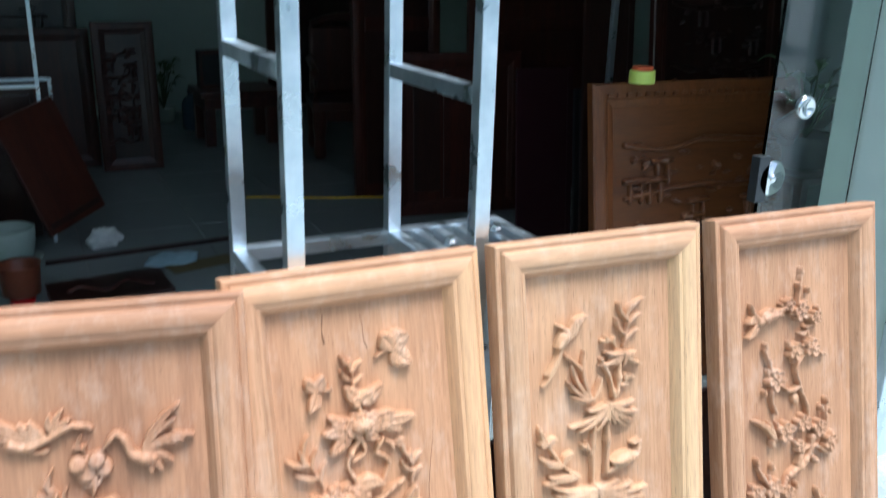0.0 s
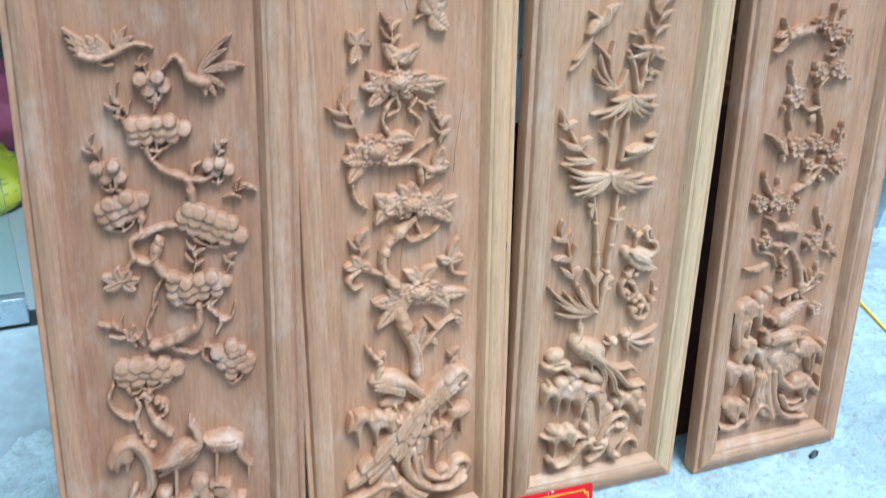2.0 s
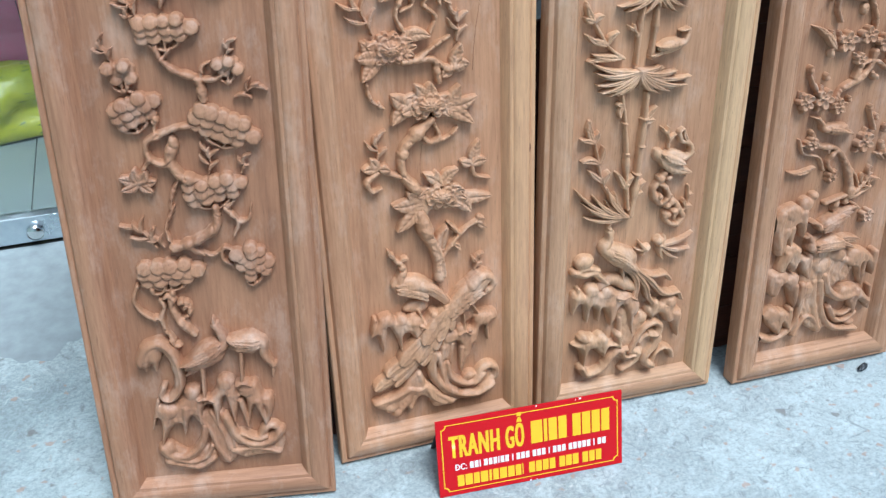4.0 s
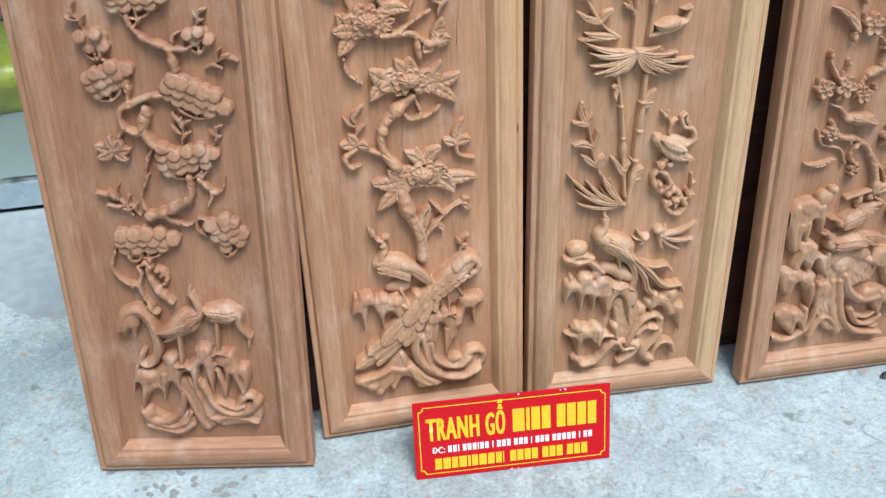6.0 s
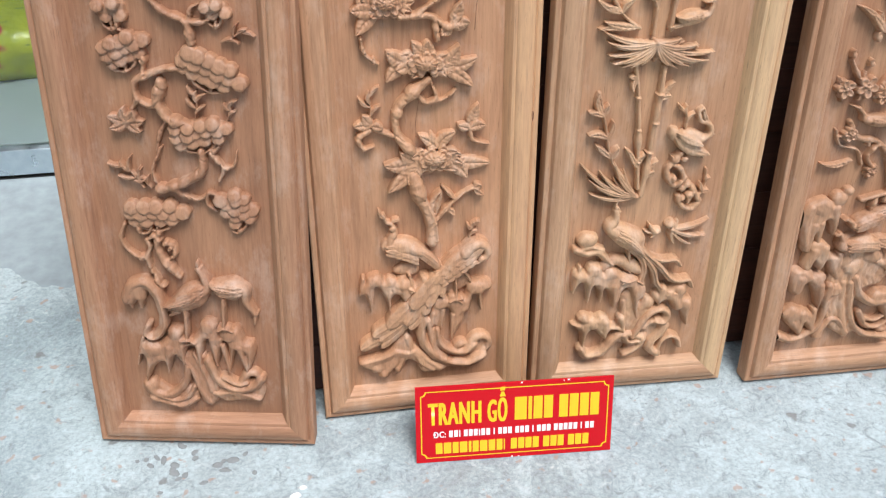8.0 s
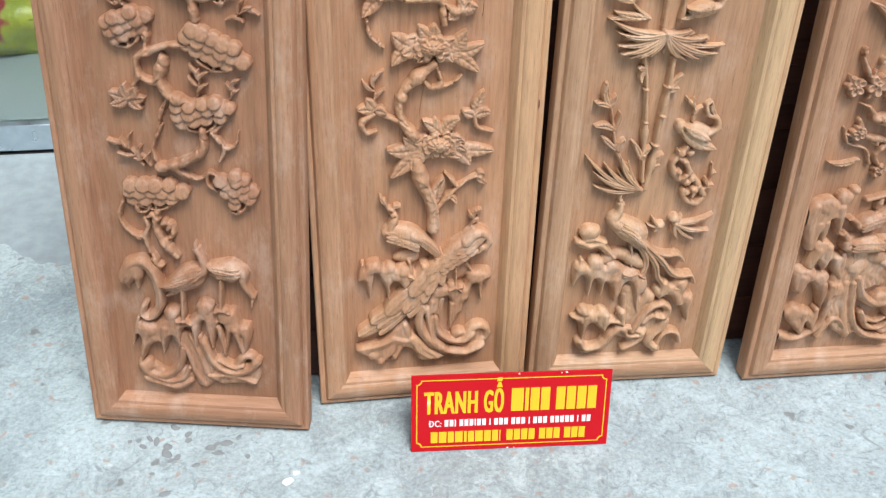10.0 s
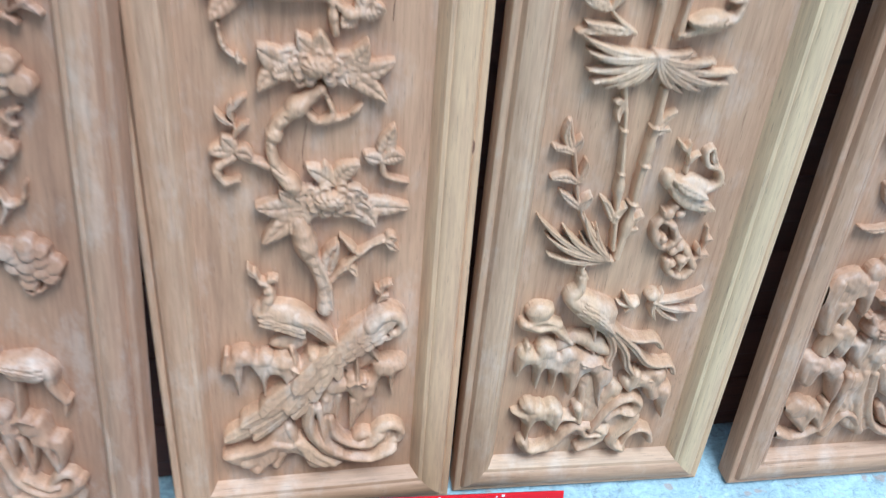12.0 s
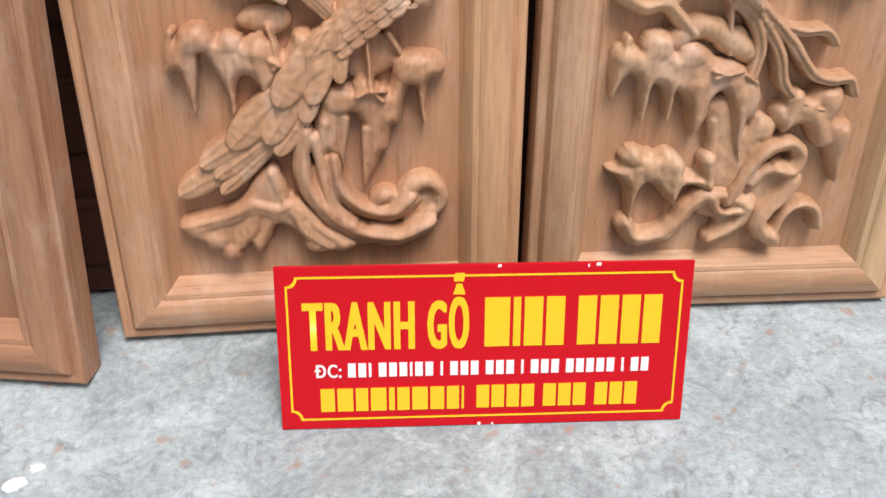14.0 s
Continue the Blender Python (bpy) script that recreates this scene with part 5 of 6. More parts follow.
# ---- sign in front of the panels ----
SIGN_W, SIGN_H = 0.344, 0.146
sign = thing("sign", pose(0.4058, 0.9842, 0.001, -22.07, 0, -3.89), "red tabletop sign with yellow and white lettering, standing on the concrete", "sign")
part("face_board", block((0, 0, 0), (SIGN_W, 0.0035, SIGN_H), 0.0008), RED, sign, "red enamelled board, chipped at its edges")
strut = block((0.01, 0, 0), (SIGN_W - 0.01, 0.003, SIGN_H), 0.0008)
strut.transform(Matrix.Translation((0, 0.004, SIGN_H - 0.004)) @ Matrix.Rotation(radians(44.1), 4, "X") @ Matrix.Translation((0, 0, -SIGN_H + 0.002)))
part("strut", strut, DARK_GREY, sign, "dark grey back leaf of the stand")


def lettering(text, x0, x1, z0, cap, mat, name):
    """Bold condensed capitals, cap metres high, fitted between x0 and x1."""
    cu = bpy.data.curves.new("tmp", "FONT")
    cu.body, cu.size, cu.extrude, cu.offset, cu.resolution_u = text, 1.0, 0.0, 0.012, 3
    cu.space_character = 1.14
    ob = new("tmp", cu)
    me = bpy.data.meshes.new_from_object(ob.evaluated_get(bpy.context.evaluated_depsgraph_get()))
    bpy.data.objects.remove(ob)
    co = np.zeros(len(me.vertices) * 3)
    me.vertices.foreach_get("co", co)
    co = co.reshape(-1, 3)
    lo, hi = co[:, 0].min(), co[:, 0].max()
    out = np.zeros_like(co)
    out[:, 0] = x0 + (co[:, 0] - lo) / (hi - lo) * (x1 - x0)
    out[:, 2] = z0 + co[:, 1] / 0.729 * cap
    out[:, 1] = -0.0006
    bm = bmesh.new()
    for step in range(4):
        shifted = out.copy()
        shifted[:, 0] += (step - 1.5) * cap * 0.018
        shifted[:, 1] -= step * 0.00006
        me.vertices.foreach_set("co", shifted.ravel())
        me.update()
        bm.from_mesh(me)
    bpy.data.meshes.remove(me)
    return part(name, bm, mat, sign)


lettering("TRANH", 0.0225, 0.1120, 0.0735, 0.0435, YELLOW, "lettering")
lettering("G\u1ed6", 0.1245, 0.1570, 0.0735, 0.0435, YELLOW, "lettering")
lettering("DC:", 0.0310, 0.0515, 0.0482, 0.0123, WHITE, "lettering")
part("print_bar", block((0.0296, -0.0011, 0.0536), (0.0345, 0.0002, 0.0550)), WHITE, sign)


def bars(x0, x1, widths, z0, z1, mat, gap=0.16):
    """Plain bars that stand for a row of characters; 0 in widths is a space."""
    unit = (x1 - x0) / sum(w or 0.45 for w in widths)
    x = x0
    for w in widths:
        if w:
            part("print_bar", block((x + gap * unit / 2, -0.0009, z0), (x + (w - gap / 2) * unit, 0.0002, z1)), mat, sign)
        x += (w or 0.45) * unit


# the maker's name, the address line and the number stand as plain bars
bars(0.1695, 0.3205, (1.3, 0.5, 1, 1, 0, 1, 1, 1, 1), 0.0735, 0.117, YELLOW)
bars(0.0560, 0.3125, (1, 1, 0.5, 0, 1, 1, 1, 0.5, 1, 1, 0, 0.5, 0, 1, 1, 1, 0, 1, 1, 1, 0, 0.5, 0, 1, 1, 1, 0, 1, 1, 1, 1, 1, 0, 0.5, 0, 1, 1), 0.0480, 0.0605, WHITE, 0.25)
bars(0.0325, 0.1555, (1, 1.1, 0.9, 1.1, 0.5, 0.9, 1.1, 1, 0.9, 0.3), 0.0165, 0.0375, YELLOW)
bars(0.1640, 0.3040, (1, 1, 1, 1, 0, 1, 1, 1, 0, 1, 1, 1), 0.0170, 0.0378, YELLOW)


def border_line():
    """A thin line round the board whose corners turn inwards."""
    bm, a, r, w = bmesh.new(), 0.0085, 0.008, 0.0019
    pts = []
    for cx, cz, start in ((a, a, 90), (SIGN_W - a, a, 180), (SIGN_W - a, SIGN_H - a, 270), (a, SIGN_H - a, 0)):
        for i in range(7):
            t = radians(start - 15 * i)
            pts.append(Vector((cx + r * math.cos(t), 0, cz + r * math.sin(t))))
    mid = Vector((SIGN_W / 2, 0, SIGN_H / 2))
    inner = [Vector((p.x + (w if p.x < mid.x else -w), 0, p.z + (w if p.z < mid.z else -w))) for p in pts]
    vo, vi = [bm.verts.new((p.x, -0.0007, p.z)) for p in pts], [bm.verts.new((p.x, -0.0007, p.z)) for p in inner]
    for i in range(len(pts)):
        j = (i + 1) % len(pts)
        bm.faces.new((vo[i], vo[j], vi[j], vi[i]))
    return bm


part("border", border_line(), YELLOW, sign, "yellow border line")
for x, w, z, hgt in ((0.181, 0.006, SIGN_H - 0.003, 0.0035), (0.262, 0.008, SIGN_H - 0.003, 0.004), (0.255, 0.003, SIGN_H - 0.004, 0.004), (0.166, 0.006, 0.0, 0.004), (0.178, 0.004, 0.0, 0.003)):
    part("chip", block((x, -0.0008, z), (x + w * 0.5, 0.0002, z + hgt * 0.7), 0.0004), WHITE, sign, "pale chip in the enamel")

# ---- behind the panels ----
RUST_WOOD = wood("rust_red_stained_wood", (0.11, 0.034, 0.02), (0.04, 0.013, 0.009), "x", 0.5)
board = thing("stained_board", pose(0.17, 1.172, 0.006, -12.5), "dark red stained wooden board leaning behind the raw panels", "board")
part("board", block((0, 0, 0), (1.1, 0.018, 0.72), 0.003), RUST_WOOD, board)
for i in range(6):
    part("batten", block((0.0, -0.004, 0.03 + i * 0.115), (1.1, 0.001, 0.10 + i * 0.115), 0.003), RUST_WOOD, board)

rack = thing("steel_rack", pose(0, 0, 0), "galvanised square-tube rack standing behind the carved panels", "rack")
T = 0.0125


def rail(a, b, t=T, name="rail"):
    lo = [min(p, q) - t for p, q in zip(a, b)]
    hi = [max(p, q) + t for p, q in zip(a, b)]
    part(name, block(lo, hi, 0.002), STEEL, rack)


RX0, RX1, RX2, RY0, RY1, RZ = 0.37, 0.655, 0.868, 1.376, 1.70, 0.945
for x in (RX0, RX1):
    for y in (RY0, RY1):
        rail((x, y, T), (x, y, 1.95), T, "post")
rail((RX2, RY1, T), (RX2, RY1, RZ), T, "post")
rail((RX2, RY0, T), (RX2, RY0, RZ), T, "post")
for z, x in ((1.292, RX0), (1.248, RX1), (0.45, RX0), (0.45, RX1), (1.9, RX0), (1.9, RX1)):
    rail((x, RY0 + 2 * T, z), (x, RY1 - 2 * T, z))
for y in (RY0, RY1):
    rail((RX0 + 2 * T, y, RZ), (RX1 - 2 * T, y, RZ))
    rail((RX1 + 2 * T, y, RZ), (RX2 - 2 * T, y, RZ))
for x in (RX0, RX1, RX2):
    rail((x, RY0 + 2 * T, RZ), (x, RY1 - 2 * T, RZ))
for i in range(4):
    x = RX1 + 0.045 + i * 0.042
    rail((x, RY0 + 2 * T, RZ), (x, RY1 - 2 * T, RZ), 0.009, "slat")
for x, y in ((0.715, 1.58), (0.79, 1.52), (0.83, 1.62)):
    b = turned([(0.012, 0), (0.012, 0.005), (0.009, 0.007), (0.009, 0.012), (0.004, 0.014)], 6)
    b.transform(pose(x, y, RZ + T))
    part("bolt", b, CHROME, rack)

# ---- the showroom ----
floor = setting(thing("floor", pose(0, 0, 0), "glossy grey ceramic tile floor of the dim showroom", "tiled floor"), "glossy grey ceramic tile floor of the dim showroom", "tiled floor")
TILE = 0.6
tile_mesh = None
for i in range(13):
    for j in range(11):
        x, y = LEFT + 0.1 + i * TILE, FRONT + 0.07 + j * TILE
        if tile_mesh is None:
            first = part("tile", block((0.002, 0.002, -0.014), (TILE - 0.002, TILE - 0.002, 0.0), 0.0012), FLOOR_TILE, floor)
            tile_mesh = first.data
        else:
            first = new("tile", tile_mesh)
            first.parent = floor
        first.location = (x, y, 0)
setting(part("threshold", block((LEFT, FRONT, -0.02), (2.29, FRONT + 0.068, 0.004), 0.002), DARK_GREY), "dark stone threshold strip under the glass doors", "threshold")
# added out of view behind the camera to hold back low frontal sky
setting(part("wall_opposite", block((-14, -9.2, -0.3), (14, -9, 5.5)), PLASTER), "unseen plain wall added behind the camera to cut the low frontal sky", "wall")

# unseen wall, added to block sky light from the left of the forecourt
setting(part("wall_side", block((-1.62, -6, -0.3), (-1.45, 1.84, 3.1)), PLASTER), "unseen plain wall added to shade the left of the forecourt", "wall")

DARK_BAR = [(0, 0), (0.006, 0.006), (0.03, 0.010), (0.05, 0.006), (0.056, 0.001), (0.075, -0.002), (0.085, -0.008)]


def framed_board(w, h, m, label, mats, category="carved picture", name="framed_carving"):
    """A framed board leaning back on the floor; returns the thing."""
    ob = thing(name, m, label, category)
    frame_bars(ob, w, h, DARK_BAR, 0.03, (mats[0], mats[0], mats[0]))
    part("field", block((0.08, 0.006, 0.08), (w - 0.08, 0.026, h - 0.08)), mats[1], ob)
    return ob


def leaning(x, y, lean, turn=0.0):
    return pose(x, y, 0.03 * math.sin(radians(lean)), -lean, 0, turn)


def relief(ob, w, h, mat, seed, name="landscape"):
    """A shallow carved landscape: huts, terraces and trees in rows."""
    global W, H, FIELD
    keep, r = (W, H, FIELD), random.Random(seed)
    panels.append(ob)
    WOODS.append((mat, mat))
    W, H, FIELD = w - 0.07, h - 0.07, -0.006
    forms = []
    for i in range(5):
        z = h * (0.2 + 0.15 * i) * 1000
        forms.append(limb([(w * 1000 * (0.14 + 0.18 * j), z + r.uniform(-20, 20)) for j in range(5)], 9, 7, 2, 0.8, 0.3))
    for i in range(16):
        x, z = w * 1000 * r.uniform(0.14, 0.8), h * 1000 * r.uniform(0.14, 0.7)
        forms += [limb([(x, z), (x, z + 70)], 7, 6, 3), limb([(x + 45, z), (x + 45, z + 70)], 7, 6, 3), limb([(x - 20, z + 72), (x + 65, z + 76)], 9, 8, 5)]
    for i in range(60):
        c = (w * 1000 * r.uniform(0.15, 0.85), h * 1000 * r.uniform(0.35, 0.82))
        forms.append(blob(c, r.uniform(8, 26), r.uniform(5, 13), r.uniform(-30, 30), 9, 2, 1.2))
    carve(len(panels) - 1, name, forms)
    W, H, FIELD = keep


amber_frame = wood("amber_frame_wood", (0.18, 0.06, 0.017), (0.08, 0.025, 0.008), "z", 0.34)
pic = framed_board(0.92, 1.07, leaning(1.745, 2.44, 9, -2), "amber varnished wooden picture carved with a village landscape, leaning", (amber_frame, AMBER_WOOD))
relief(pic, 0.92, 1.07, AMBER_WOOD, 3)
for i in range(22):
    part("bead", block((0.05 + i * 0.038, -0.017, 1.022), (0.07 + i * 0.038, -0.008, 1.036), 0.003), amber_frame, pic)
LIME = plain("lime_plastic_tape", (0.55, 0.66, 0.13), 0.4)
ORANGE = plain("orange_card", (0.55, 0.1, 0.03), 0.6)
tape = thing("tape_roll", pose(1.922, 2.573, 1.062, 0, 0, 10), "lime green roll of adhesive tape on the amber picture", "tape")
part("roll", turned([(0.034, 0), (0.042, 0.0), (0.043, 0.004), (0.043, 0.038), (0.042, 0.042), (0.034, 0.042)], 32), LIME, tape)
part("core", turned([(0.029, 0.001), (0.0345, 0.001), (0.0345, 0.054), (0.029, 0.054)], 28), ORANGE, tape, "orange cardboard core")

d = framed_board(0.8, 1.95, leaning(2.76, 3.42, 6), "dark red carved wooden panel leaning in the showroom", (DARK_WOOD, DEEP_WOOD))
relief(d, 0.8, 1.95, DEEP_WOOD, 5)


def plank(x, y, w, h, lean, turn, mat, label, name="wooden_board"):
    ob = thing(name, pose(x, y, 0.02 * math.sin(radians(lean)), -lean, 0, turn), label, "board")
    part("board", block((0, 0, 0), (w, 0.02, h), 0.003), mat, ob)
    part("edge_strip", block((w - 0.03, -0.006, 0.0), (w, 0.0, h), 0.002), mat, ob)
    return ob


plank(2.42, 3.5, 0.27, 1.9, 5, 0, DEEP_WOOD, "deep brown wooden board leaning beside the carved panel")
plank(2.43, 4.1, 0.33, 0.905, 6, -4, plain("purple_brown_stain", (0.045, 0.012, 0.018), 0.3), "purple brown wooden board leaning on end")
plank(2.66, 3.9, 0.06, 0.82, 6, 0, DARK_GREY, "narrow dark metal edged strip leaning on end")
bar_up = thing("steel_tube", pose(2.36, 3.32, 0), "upright galvanised steel tube in the showroom", "steel tube")
part("tube", block((-0.0125, -0.0125, 0), (0.0125, 0.0125, 2.3), 0.002), STEEL, bar_up)

m = framed_board(0.78, 0.93, leaning(1.98, 4.72, 5, -8), "dark red lacquered cabinet front standing on the tiles", (DARK_WOOD, DARK_WOOD), "panel")
part("inner_stile", block((0.30, -0.012, 0.1), (0.34, 0.008, 0.83), 0.003), DARK_WOOD, m)
part("recess", block((0.12, -0.002, 0.14), (0.28, 0.008, 0.79), 0.004), DEEP_WOOD, m)
for x, y, w, h, lab in ((2.58, 4.95, 0.9, 2.1, "tall dark red wooden wardrobe side"), (1.93, 5.2, 0.58, 2.1, "tall deep brown wooden door leaf")):
    ob = thing("tall_board", leaning(x, y, 3), lab + " standing in the showroom", "board")
    frame_bars(ob, w, h, DARK_BAR, 0.03, (DARK_WOOD, DARK_WOOD, DARK_WOOD))
    part("field", block((0.08, 0.004, 0.08), (w - 0.08, 0.024, h - 0.08)), DARK_WOOD if w > 0.7 else DEEP_WOOD, ob)
    part("mid_rail", block((0.08, -0.006, h * 0.48), (w - 0.08, 0.006, h * 0.52), 0.003), DARK_WOOD, ob)

f = framed_board(0.39, 0.985, leaning(0.585, 6.42, 3), "dark red framed carving with a narrow figure-free relief", (DARK_WOOD, DEEP_WOOD))
f["label"] = "dark red framed carving of flowers leaning in the showroom"
relief(f, 0.39, 0.985, DARK_WOOD, 8, "flower_relief")
f = framed_board(0.95, 0.93, leaning(-0.36, 6.62, 4), "dark red framed board leaning behind the narrow carving", (DARK_WOOD, DARK_WOOD), "board")
f = framed_board(1.3, 1.5, leaning(-0.75, 6.95, 4), "large dark carved picture leaning at the back", (DARK_WOOD, DEEP_WOOD))
relief(f, 1.3, 1.5, DEEP_WOOD, 11)
tilt = thing("tilted_board", pose(0.17, 4.74, 0.09, -12, -15, 34), "dark red carved board tilted on its corner", "board")
part("board", block((0, 0, 0), (0.34, 0.025, 0.6), 0.004), DARK_WOOD, tilt)
part("border", block((0.02, -0.006, 0.03), (0.32, 0.0, 0.06), 0.003), DEEP_WOOD, tilt)

case = thing("dark_cabinet", pose(-0.45, 5.05, 0), "dark wooden cabinet on short feet beside a steel stand", "cabinet")
part("body", block((0, 0, 0.06), (0.62, 0.4, 0.775), 0.004), DEEP_WOOD, case)
for x, y in ((0.03, 0.03), (0.55, 0.03), (0.03, 0.33), (0.55, 0.33)):
    part("foot", block((x, y, 0), (x + 0.04, y + 0.04, 0.06), 0.003), DEEP_WOOD, case)
part("door", block((0.02, -0.018, 0.09), (0.6, 0.0, 0.74), 0.004), DEEP_WOOD, case)
stand = thing("steel_stand", pose(0, 0, 0), "thin galvanised steel stand beside the dark cabinet", "stand")
for x, y in ((0.19, 4.96), (0.255, 5.2), (-0.2, 4.96), (-0.2, 5.2)):
    part("post", block((x - 0.009, y - 0.009, 0), (x + 0.009, y + 0.009, 1.35 if y < 5 else 0.8), 0.0015), STEEL, stand)
part("rail", block((-0.19, 4.951, 0.785), (0.181, 4.969, 0.803), 0.0015), STEEL, stand)
part("rail", block((-0.19, 5.191, 0.785), (0.246, 5.209, 0.803), 0.0015), STEEL, stand)

CELADON = plain("celadon_glaze", (0.42, 0.5, 0.45), 0.2)
pot = thing("flower_pot", pose(-0.02, 4.72, 0), "pale green glazed pot on a saucer", "pot")
part("pot", turned([(0.085, 0.012), (0.105, 0.03), (0.115, 0.10), (0.118, 0.165), (0.11, 0.168), (0.1, 0.11), (0.09, 0.06)], 32), CELADON, pot, smooth=True)
part("saucer", turned([(0.10, 0), (0.14, 0.008), (0.142, 0.014), (0.10, 0.01)], 32), CELADON, pot, smooth=True)
PAPER, CLOTH = plain("white_paper", (0.8, 0.8, 0.78), 0.8), plain("pale_blue_cloth", (0.35, 0.5, 0.58), 0.9)


def crumple(name, m, w, d, h, mat, label, category, seed):
    """A crumpled sheet or sack lying on the floor."""
    bm = bmesh.new()
    bmesh.ops.create_icosphere(bm, subdivisions=4, radius=1)
    for v in bm.verts:
        n = noise.noise(v.co * 1.7 + Vector((seed, 0, 0))) * 0.34 + noise.noise(v.co * 5.1 + Vector((0, seed, 0))) * 0.13
        c = v.co * (1 + n)
        v.co = (c.x * w / 2, c.y * d / 2, max(0.0, (c.z + 0.55) * h / 1.6))
    ob = part(name, bm, mat, None, "", True)
    ob.matrix_world = m
    return tagged(ob, label, category)


crumple("paper_scrap", pose(0.41, 4.8, 0, 0, 0, 20), 0.16, 0.1, 0.1, PAPER, "crumpled white paper on the tiles", "paper", 2)
crumple("cloth_rag", pose(0.68, 4.44, 0, 0, 0, 10), 0.24, 0.18, 0.03, CLOTH, "pale blue rag lying on the tiles", "rag", 5)
card = part("card_sheet", block((-0.16, -0.06, 0), (0.16, 0.07, 0.003), 0.001), plain("brown_card", (0.13, 0.1, 0.04), 0.7))
card.matrix_world = pose(0.80, 4.33, 0.002, 0, 0, 12)
tagged(card, "brown cardboard sheet on the tiles", "cardboard")
stick = part("wooden_batten", block((0, -0.015, 0), (0.92, 0.015, 0.02), 0.002), DEEP_WOOD)
stick.matrix_world = pose(0.12, 4.60, 0, 0, 0, 4)
tagged(stick, "long dark wooden batten lying on the tiles", "batten")
flat = thing("flat_carving", pose(0.12, 3.98, 0, 0, 0, 4), "dark carved board lying flat on the tiles", "carved board")
part("board", block((0, 0, 0), (0.5, 0.3, 0.02), 0.003), DEEP_WOOD, flat)
part("carving", tube([(0.08 + 0.035 * i, 0.14 + 0.05 * math.sin(i * 1.1), 0.022) for i in range(11)], 0.012, 0.006), DARK_WOOD, flat, "low carved scroll", True)
bucket = thing("bucket", pose(0.01, 4.12, 0), "brown copper coloured bucket with a red foot", "bucket")
part("body", turned([(0.05, 0.035), (0.075, 0.05), (0.083, 0.17), (0.088, 0.18), (0.078, 0.17), (0.06, 0.06)], 28), plain("brown_lacquer", (0.22, 0.06, 0.03), 0.35), bucket, smooth=True)
part("foot", turned([(0.045, 0), (0.05, 0.005), (0.05, 0.032), (0.04, 0.036)], 24), RED, bucket, "red plastic foot")
hose = part("yellow_cord", tube([(1.30 + 0.09 * i, 5.44 - 0.035 * i + 0.01 * math.sin(i), 0.006) for i in range(10)], 0.006), YELLOW, None, "", True)
tagged(hose, "thin yellow cord lying on the tiles", "cord")

# furniture at the back
table = thing("low_table", pose(1.36, 6.95, 0), "low reddish brown wooden table at the back", "table")
part("tabletop", block((0, 0, 0.38), (0.62, 0.5, 0.425), 0.006), DARK_WOOD, table)
part("apron", block((0.03, 0.03, 0.29), (0.59, 0.47, 0.38), 0.004), DARK_WOOD, table)
for x, y in ((0.03, 0.03), (0.51, 0.03), (0.03, 0.39), (0.51, 0.39)):
    part("leg", block((x, y, 0), (x + 0.08, y + 0.08, 0.29), 0.01), DARK_WOOD, table)
box = thing("framed_box", pose(1.4, 7.15, 0.426), "small dark framed box standing on the low table", "box")
part("body", block((0, 0, 0), (0.2, 0.12, 0.29), 0.004), DARK_WOOD, box)
part("front", block((0.025, -0.006, 0.03), (0.175, 0.0, 0.26), 0.003), BLACK, box)
chair = thing("armchair", pose(2.02, 6.3, 0, 0, 0, -12), "heavy carved dark wooden armchair at the back", "armchair")
part("seat", block((0, 0, 0.36), (0.6, 0.52, 0.42), 0.008), DARK_WOOD, chair)
part("apron", block((0.04, 0.04, 0.27), (0.56, 0.48, 0.36), 0.01), DARK_WOOD, chair)
for x, y in ((0.01, 0.01), (0.5, 0.01), (0.01, 0.42), (0.5, 0.42)):
    part("leg", turned([(0.035, 0), (0.05, 0.03), (0.04, 0.15), (0.055, 0.25), (0.05, 0.36)], 14, None), DARK_WOOD, chair).location = (x + 0.045, y + 0.045, 0)
part("backrest", block((0.03, 0.46, 0.42), (0.57, 0.51, 0.93), 0.03), DARK_WOOD, chair)
part("crest", tube([(0.05 + 0.05 * i, 0.485, 0.93 + 0.06 * math.sin(math.pi * i / 10)) for i in range(11)], 0.035), DARK_WOOD, chair, "", True)
for x in (0.03, 0.57):
    part("arm", tube([(x, 0.48, 0.68), (x, 0.3, 0.66), (x, 0.1, 0.64), (x, 0.02, 0.6), (x, 0.03, 0.42)], 0.028), DARK_WOOD, chair, "", True)
GREEN = plain("leaf_green", (0.05, 0.11, 0.035), 0.45)


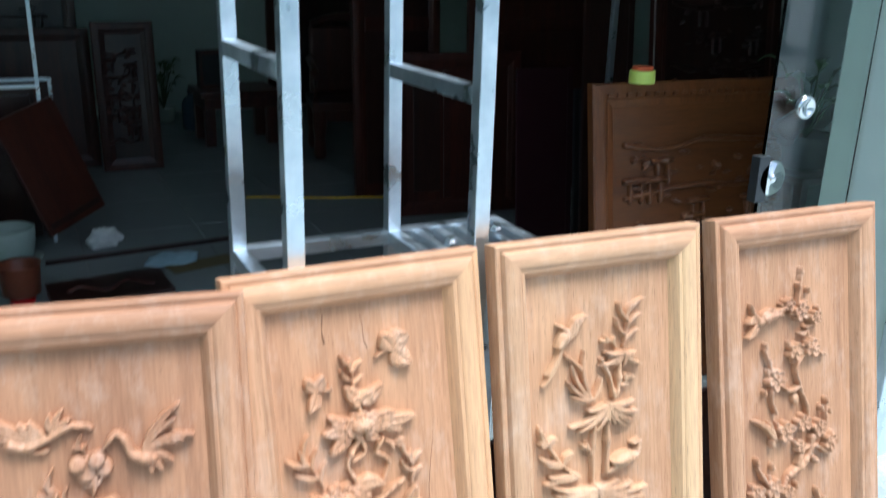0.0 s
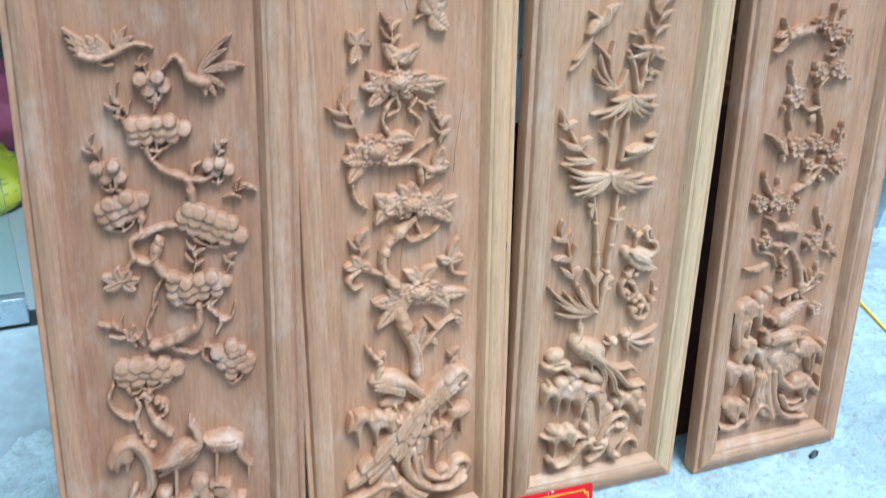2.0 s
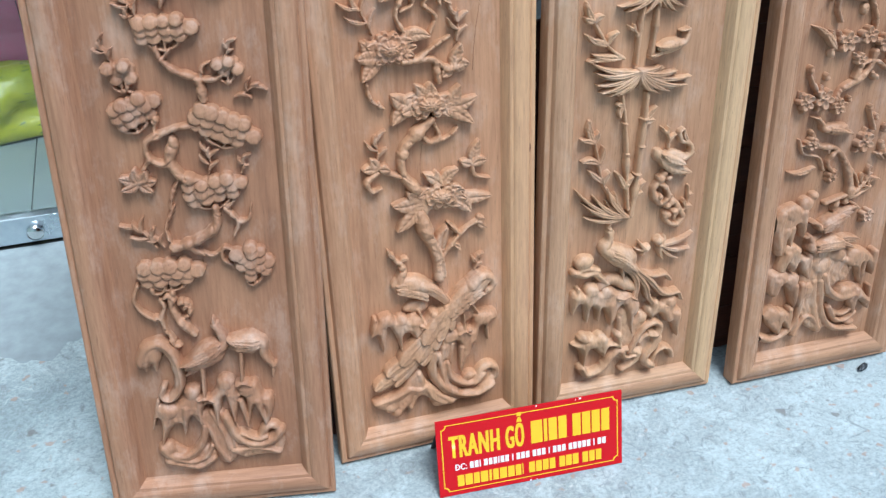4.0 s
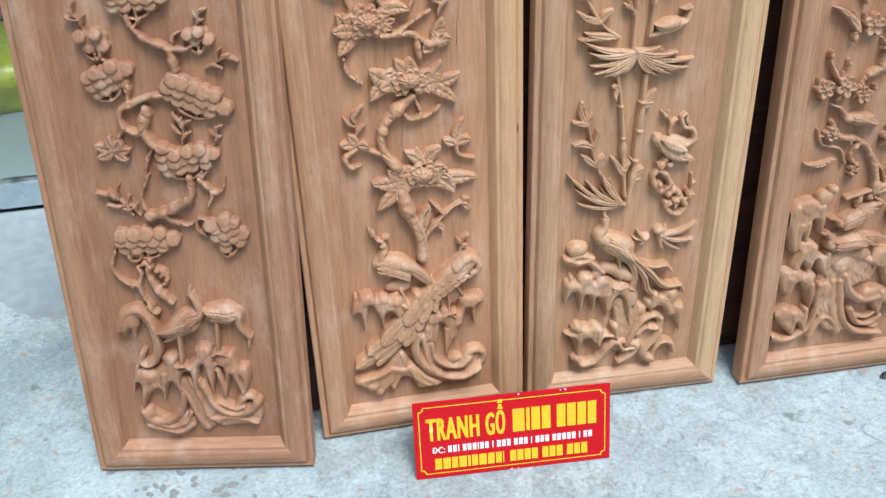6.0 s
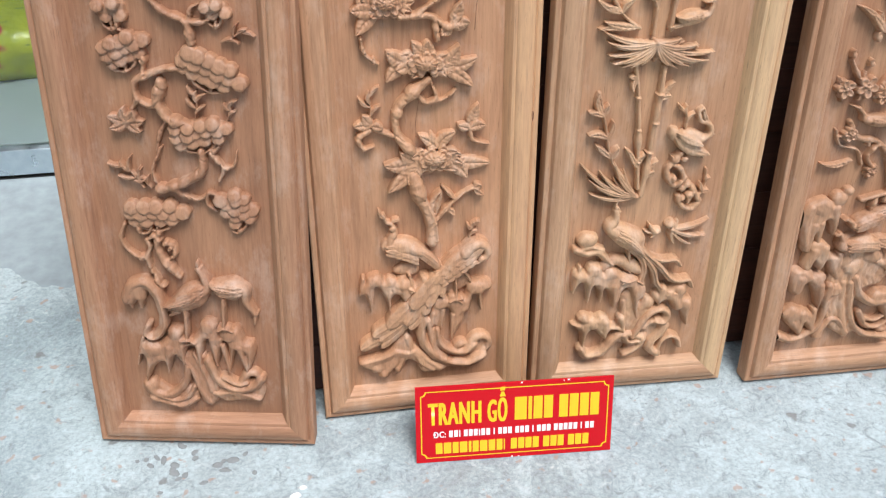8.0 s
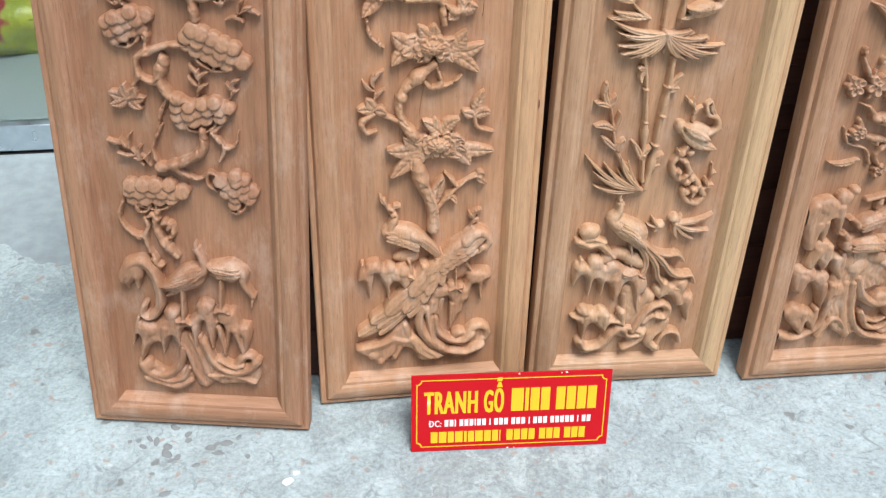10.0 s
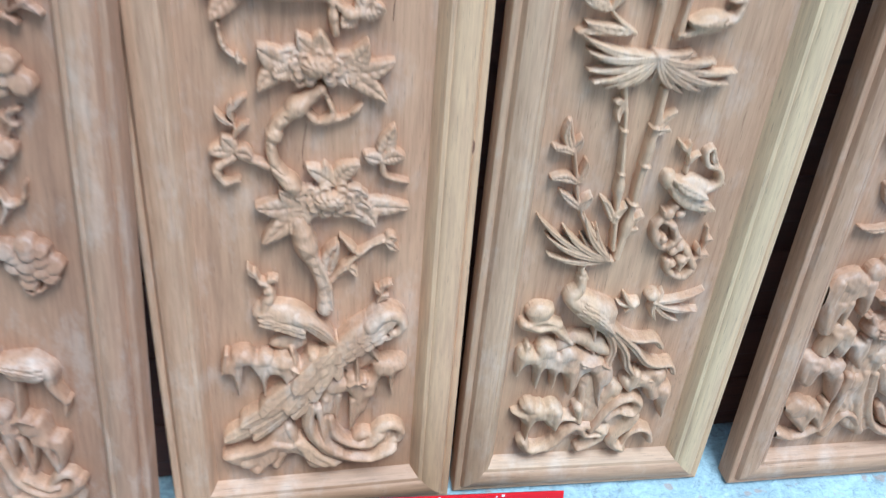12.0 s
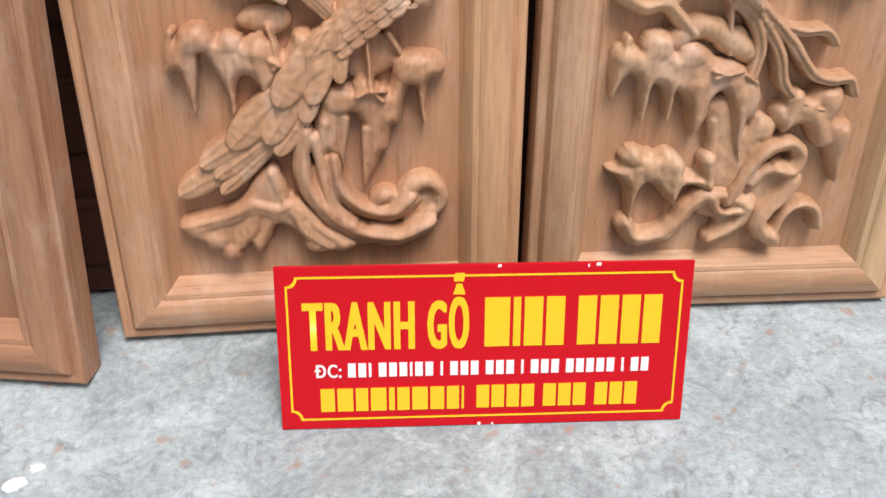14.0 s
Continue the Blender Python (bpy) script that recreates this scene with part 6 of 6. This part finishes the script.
def plant(name, m, label, pot_mat, n, spread, high, seed, log=False):
    r, ob = random.Random(seed), thing(name, m, label, "plant")
    part("pot", turned([(0.07, 0), (0.09, 0.02), (0.1, 0.12), (0.105, 0.13), (0.09, 0.125), (0.085, 0.1)], 24), pot_mat, ob, smooth=True)
    if log:
        part("driftwood", tube([(-0.12, 0, 0.13), (-0.03, 0.02, 0.18), (0.06, 0, 0.17), (0.15, -0.02, 0.24), (0.2, 0, 0.3)], 0.05, 0.015), DEEP_WOOD, ob, "dark knotty driftwood", True)
    for i in range(n):
        a, s = r.uniform(0, 6.28), r.uniform(0.4, 1) * spread
        z0, z1 = 0.11, high * r.uniform(0.5, 1)
        bm = bmesh.new()
        stem = [Vector((s * math.cos(a) * t, s * math.sin(a) * t, z0 + (z1 - z0) * math.sin(t * 1.9) / math.sin(1.57))) for t in (0, 0.3, 0.6, 0.8, 1)]
        tube(stem, 0.003, 0.002, 6, bm)
        side = Vector((-math.sin(a), math.cos(a), 0.2))
        rows = []
        for t, wd in ((0.55, 0.004), (0.68, 0.02), (0.82, 0.026), (0.92, 0.016), (1.05, 0.001)):
            c = Vector((s * math.cos(a) * t, s * math.sin(a) * t, z0 + (z1 - z0) * math.sin(t * 1.9)))
            rows.append([bm.verts.new(c - side * wd), bm.verts.new(c + Vector((0, 0, -0.005))), bm.verts.new(c + side * wd)])
        for p, q in zip(rows, rows[1:]):
            bm.faces.new((p[0], p[1], q[1], q[0])), bm.faces.new((p[1], p[2], q[2], q[1]))
        part("leaf", bm, GREEN, ob, "", True)
    return ob


plant("potted_plant", pose(1.28, 8.2, 0), "leafy green plant in a pot against the back wall", CELADON, 26, 0.22, 0.55, 1)
bottle = thing("water_bottle", pose(1.44, 7.75, 0), "blue tinted plastic water bottle on the floor", "bottle")
part("bottle", turned([(0.07, 0), (0.085, 0.01), (0.085, 0.22), (0.06, 0.27), (0.03, 0.29), (0.03, 0.31)], 24), plain("blue_plastic", (0.06, 0.1, 0.15), 0.2), bottle, smooth=True)
part("cap", turned([(0.033, 0.31), (0.033, 0.34), (0.03, 0.343)], 20), BLACK, bottle)
# plant and stand are added in place of a plant mirrored in the glass
stool = thing("reflection_stand", pose(2.66, 2.52, 0), "added dark wooden stand that holds up the stand-in plant", "plant stand")
part("top", block((-0.14, -0.14, 0.70), (0.14, 0.14, 0.73), 0.005), DEEP_WOOD, stool)
for x in (-0.11, 0.11):
    for y in (-0.11, 0.11):
        part("leg", block((x - 0.018, y - 0.018, 0), (x + 0.018, y + 0.018, 0.70), 0.003), DEEP_WOOD, stool)
plant("reflected_plant", pose(2.66, 2.52, 0.731), "added plant with dark driftwood, standing in for a reflection in the glass", DARK_GREY, 14, 0.2, 0.42, 6, True)
dark_door = setting(thing("door_3", pose(2.45, BACK - 0.045, 0), "dark inner doorway in the back wall", "door"), "dark wooden inner door in the back wall", "door")
part("leaf", block((0, 0, 0.004), (0.78, 0.04, 2.1), 0.004), DEEP_WOOD, dark_door)
for x in (-0.07, 0.78):
    part("jamb", block((x, -0.015, 0.004), (x + 0.07, 0.04, 2.17), 0.004), DARK_WOOD, dark_door)

# yellow sack behind the glass door
sack_mat, nt, b = shader("yellow_plastic_sack", 0.3)
v = coords(nt)
c = ramp(nt, noise_tex(nt, v, 7, 3), (0.35, (0.32, 0.34, 0.02)), (0.6, (0.5, 0.48, 0.03)))
c = mix(nt, ramp(nt, noise_tex(nt, shift(nt, v), 6, 2), (0.63, (0, 0, 0)), (0.66, (1, 1, 1))), c, (0.35, 0.03, 0.03))
c = mix(nt, ramp(nt, noise_tex(nt, coords(nt, (1, 1, 7)), 22, 1), (0.66, (0, 0, 0)), (0.69, (0.8, 0.8, 0.8))), c, (0.1, 0.16, 0.04))
nt.links.new(c, b.inputs["Base Color"])
bump(nt, b, noise_tex(nt, v, 26, 4), 0.6, 0.01)
crumple("plastic_sack", pose(-0.46, 2.56, 0, 0, 0, 8), 0.6, 0.3, 0.2, sack_mat, "shiny yellow plastic sack with red print on the tiles", "sack", 9)
pink = plain("pink_print", (0.5, 0.12, 0.2), 0.5)
crumple("pink_sack", pose(-0.36, 2.95, 0, 0, 0, 0), 0.5, 0.3, 0.3, pink, "pink plastic sack behind the yellow sack", "sack", 13)

# small things on the concrete
cord = part("yellow_cord", tube([(1.99, 1.72, 0.004), (1.93, 1.58, 0.004), (1.89, 1.445, 0.004), (1.85, 1.27, 0.004), (1.83, 1.1, 0.004), (1.85, 0.8, 0.004)], 0.004), YELLOW, None, "", True)
tagged(cord, "thin yellow cord lying on the concrete", "cord")
for i, (x, y, w, d, h) in enumerate(((0.21, 0.966, 0.012, 0.009, 0.002), (0.196, 0.951, 0.018, 0.014, 0.002))):
    crumple("paint_splash", pose(x, y, 0, 0, 0, 30 * i), w, d, h, PAPER, "small white paint splash on the concrete", "paint splash", 20 + i)
crumple("rubble", pose(1.346, 1.035, 0, 0, 0, 20), 0.03, 0.012, 0.012, DARK_GREY, "small grey scrap by the foot of a panel", "scrap", 31)
for i, (x, y, w) in enumerate(((2.16, 1.7, 0.09), (2.1, 1.66, 0.05), (2.22, 1.62, 0.06))):
    crumple("rubble", pose(x, y, 0, 0, 0, 40 * i), w, w * 0.6, w * 0.35, CONCRETE, "broken bit of concrete by the pier", "rubble", 40 + i)
STAIN = plain("damp_stain", (0.25, 0.265, 0.265), 0.6, 0, 0.3, 60)
r = random.Random(12)
for i in range(26):
    a = r.uniform(0, 6.28)
    x, y = 0.02 + 0.055 * r.gauss(0, 1), 1.03 + 0.03 * r.gauss(0, 1)
    crumple("damp_spot", pose(x, y, 0, 0, 0, 57 * a), r.uniform(0.007, 0.02), r.uniform(0.006, 0.012), 0.0009, STAIN, "dark damp spot on the concrete", "stain", 50 + i)
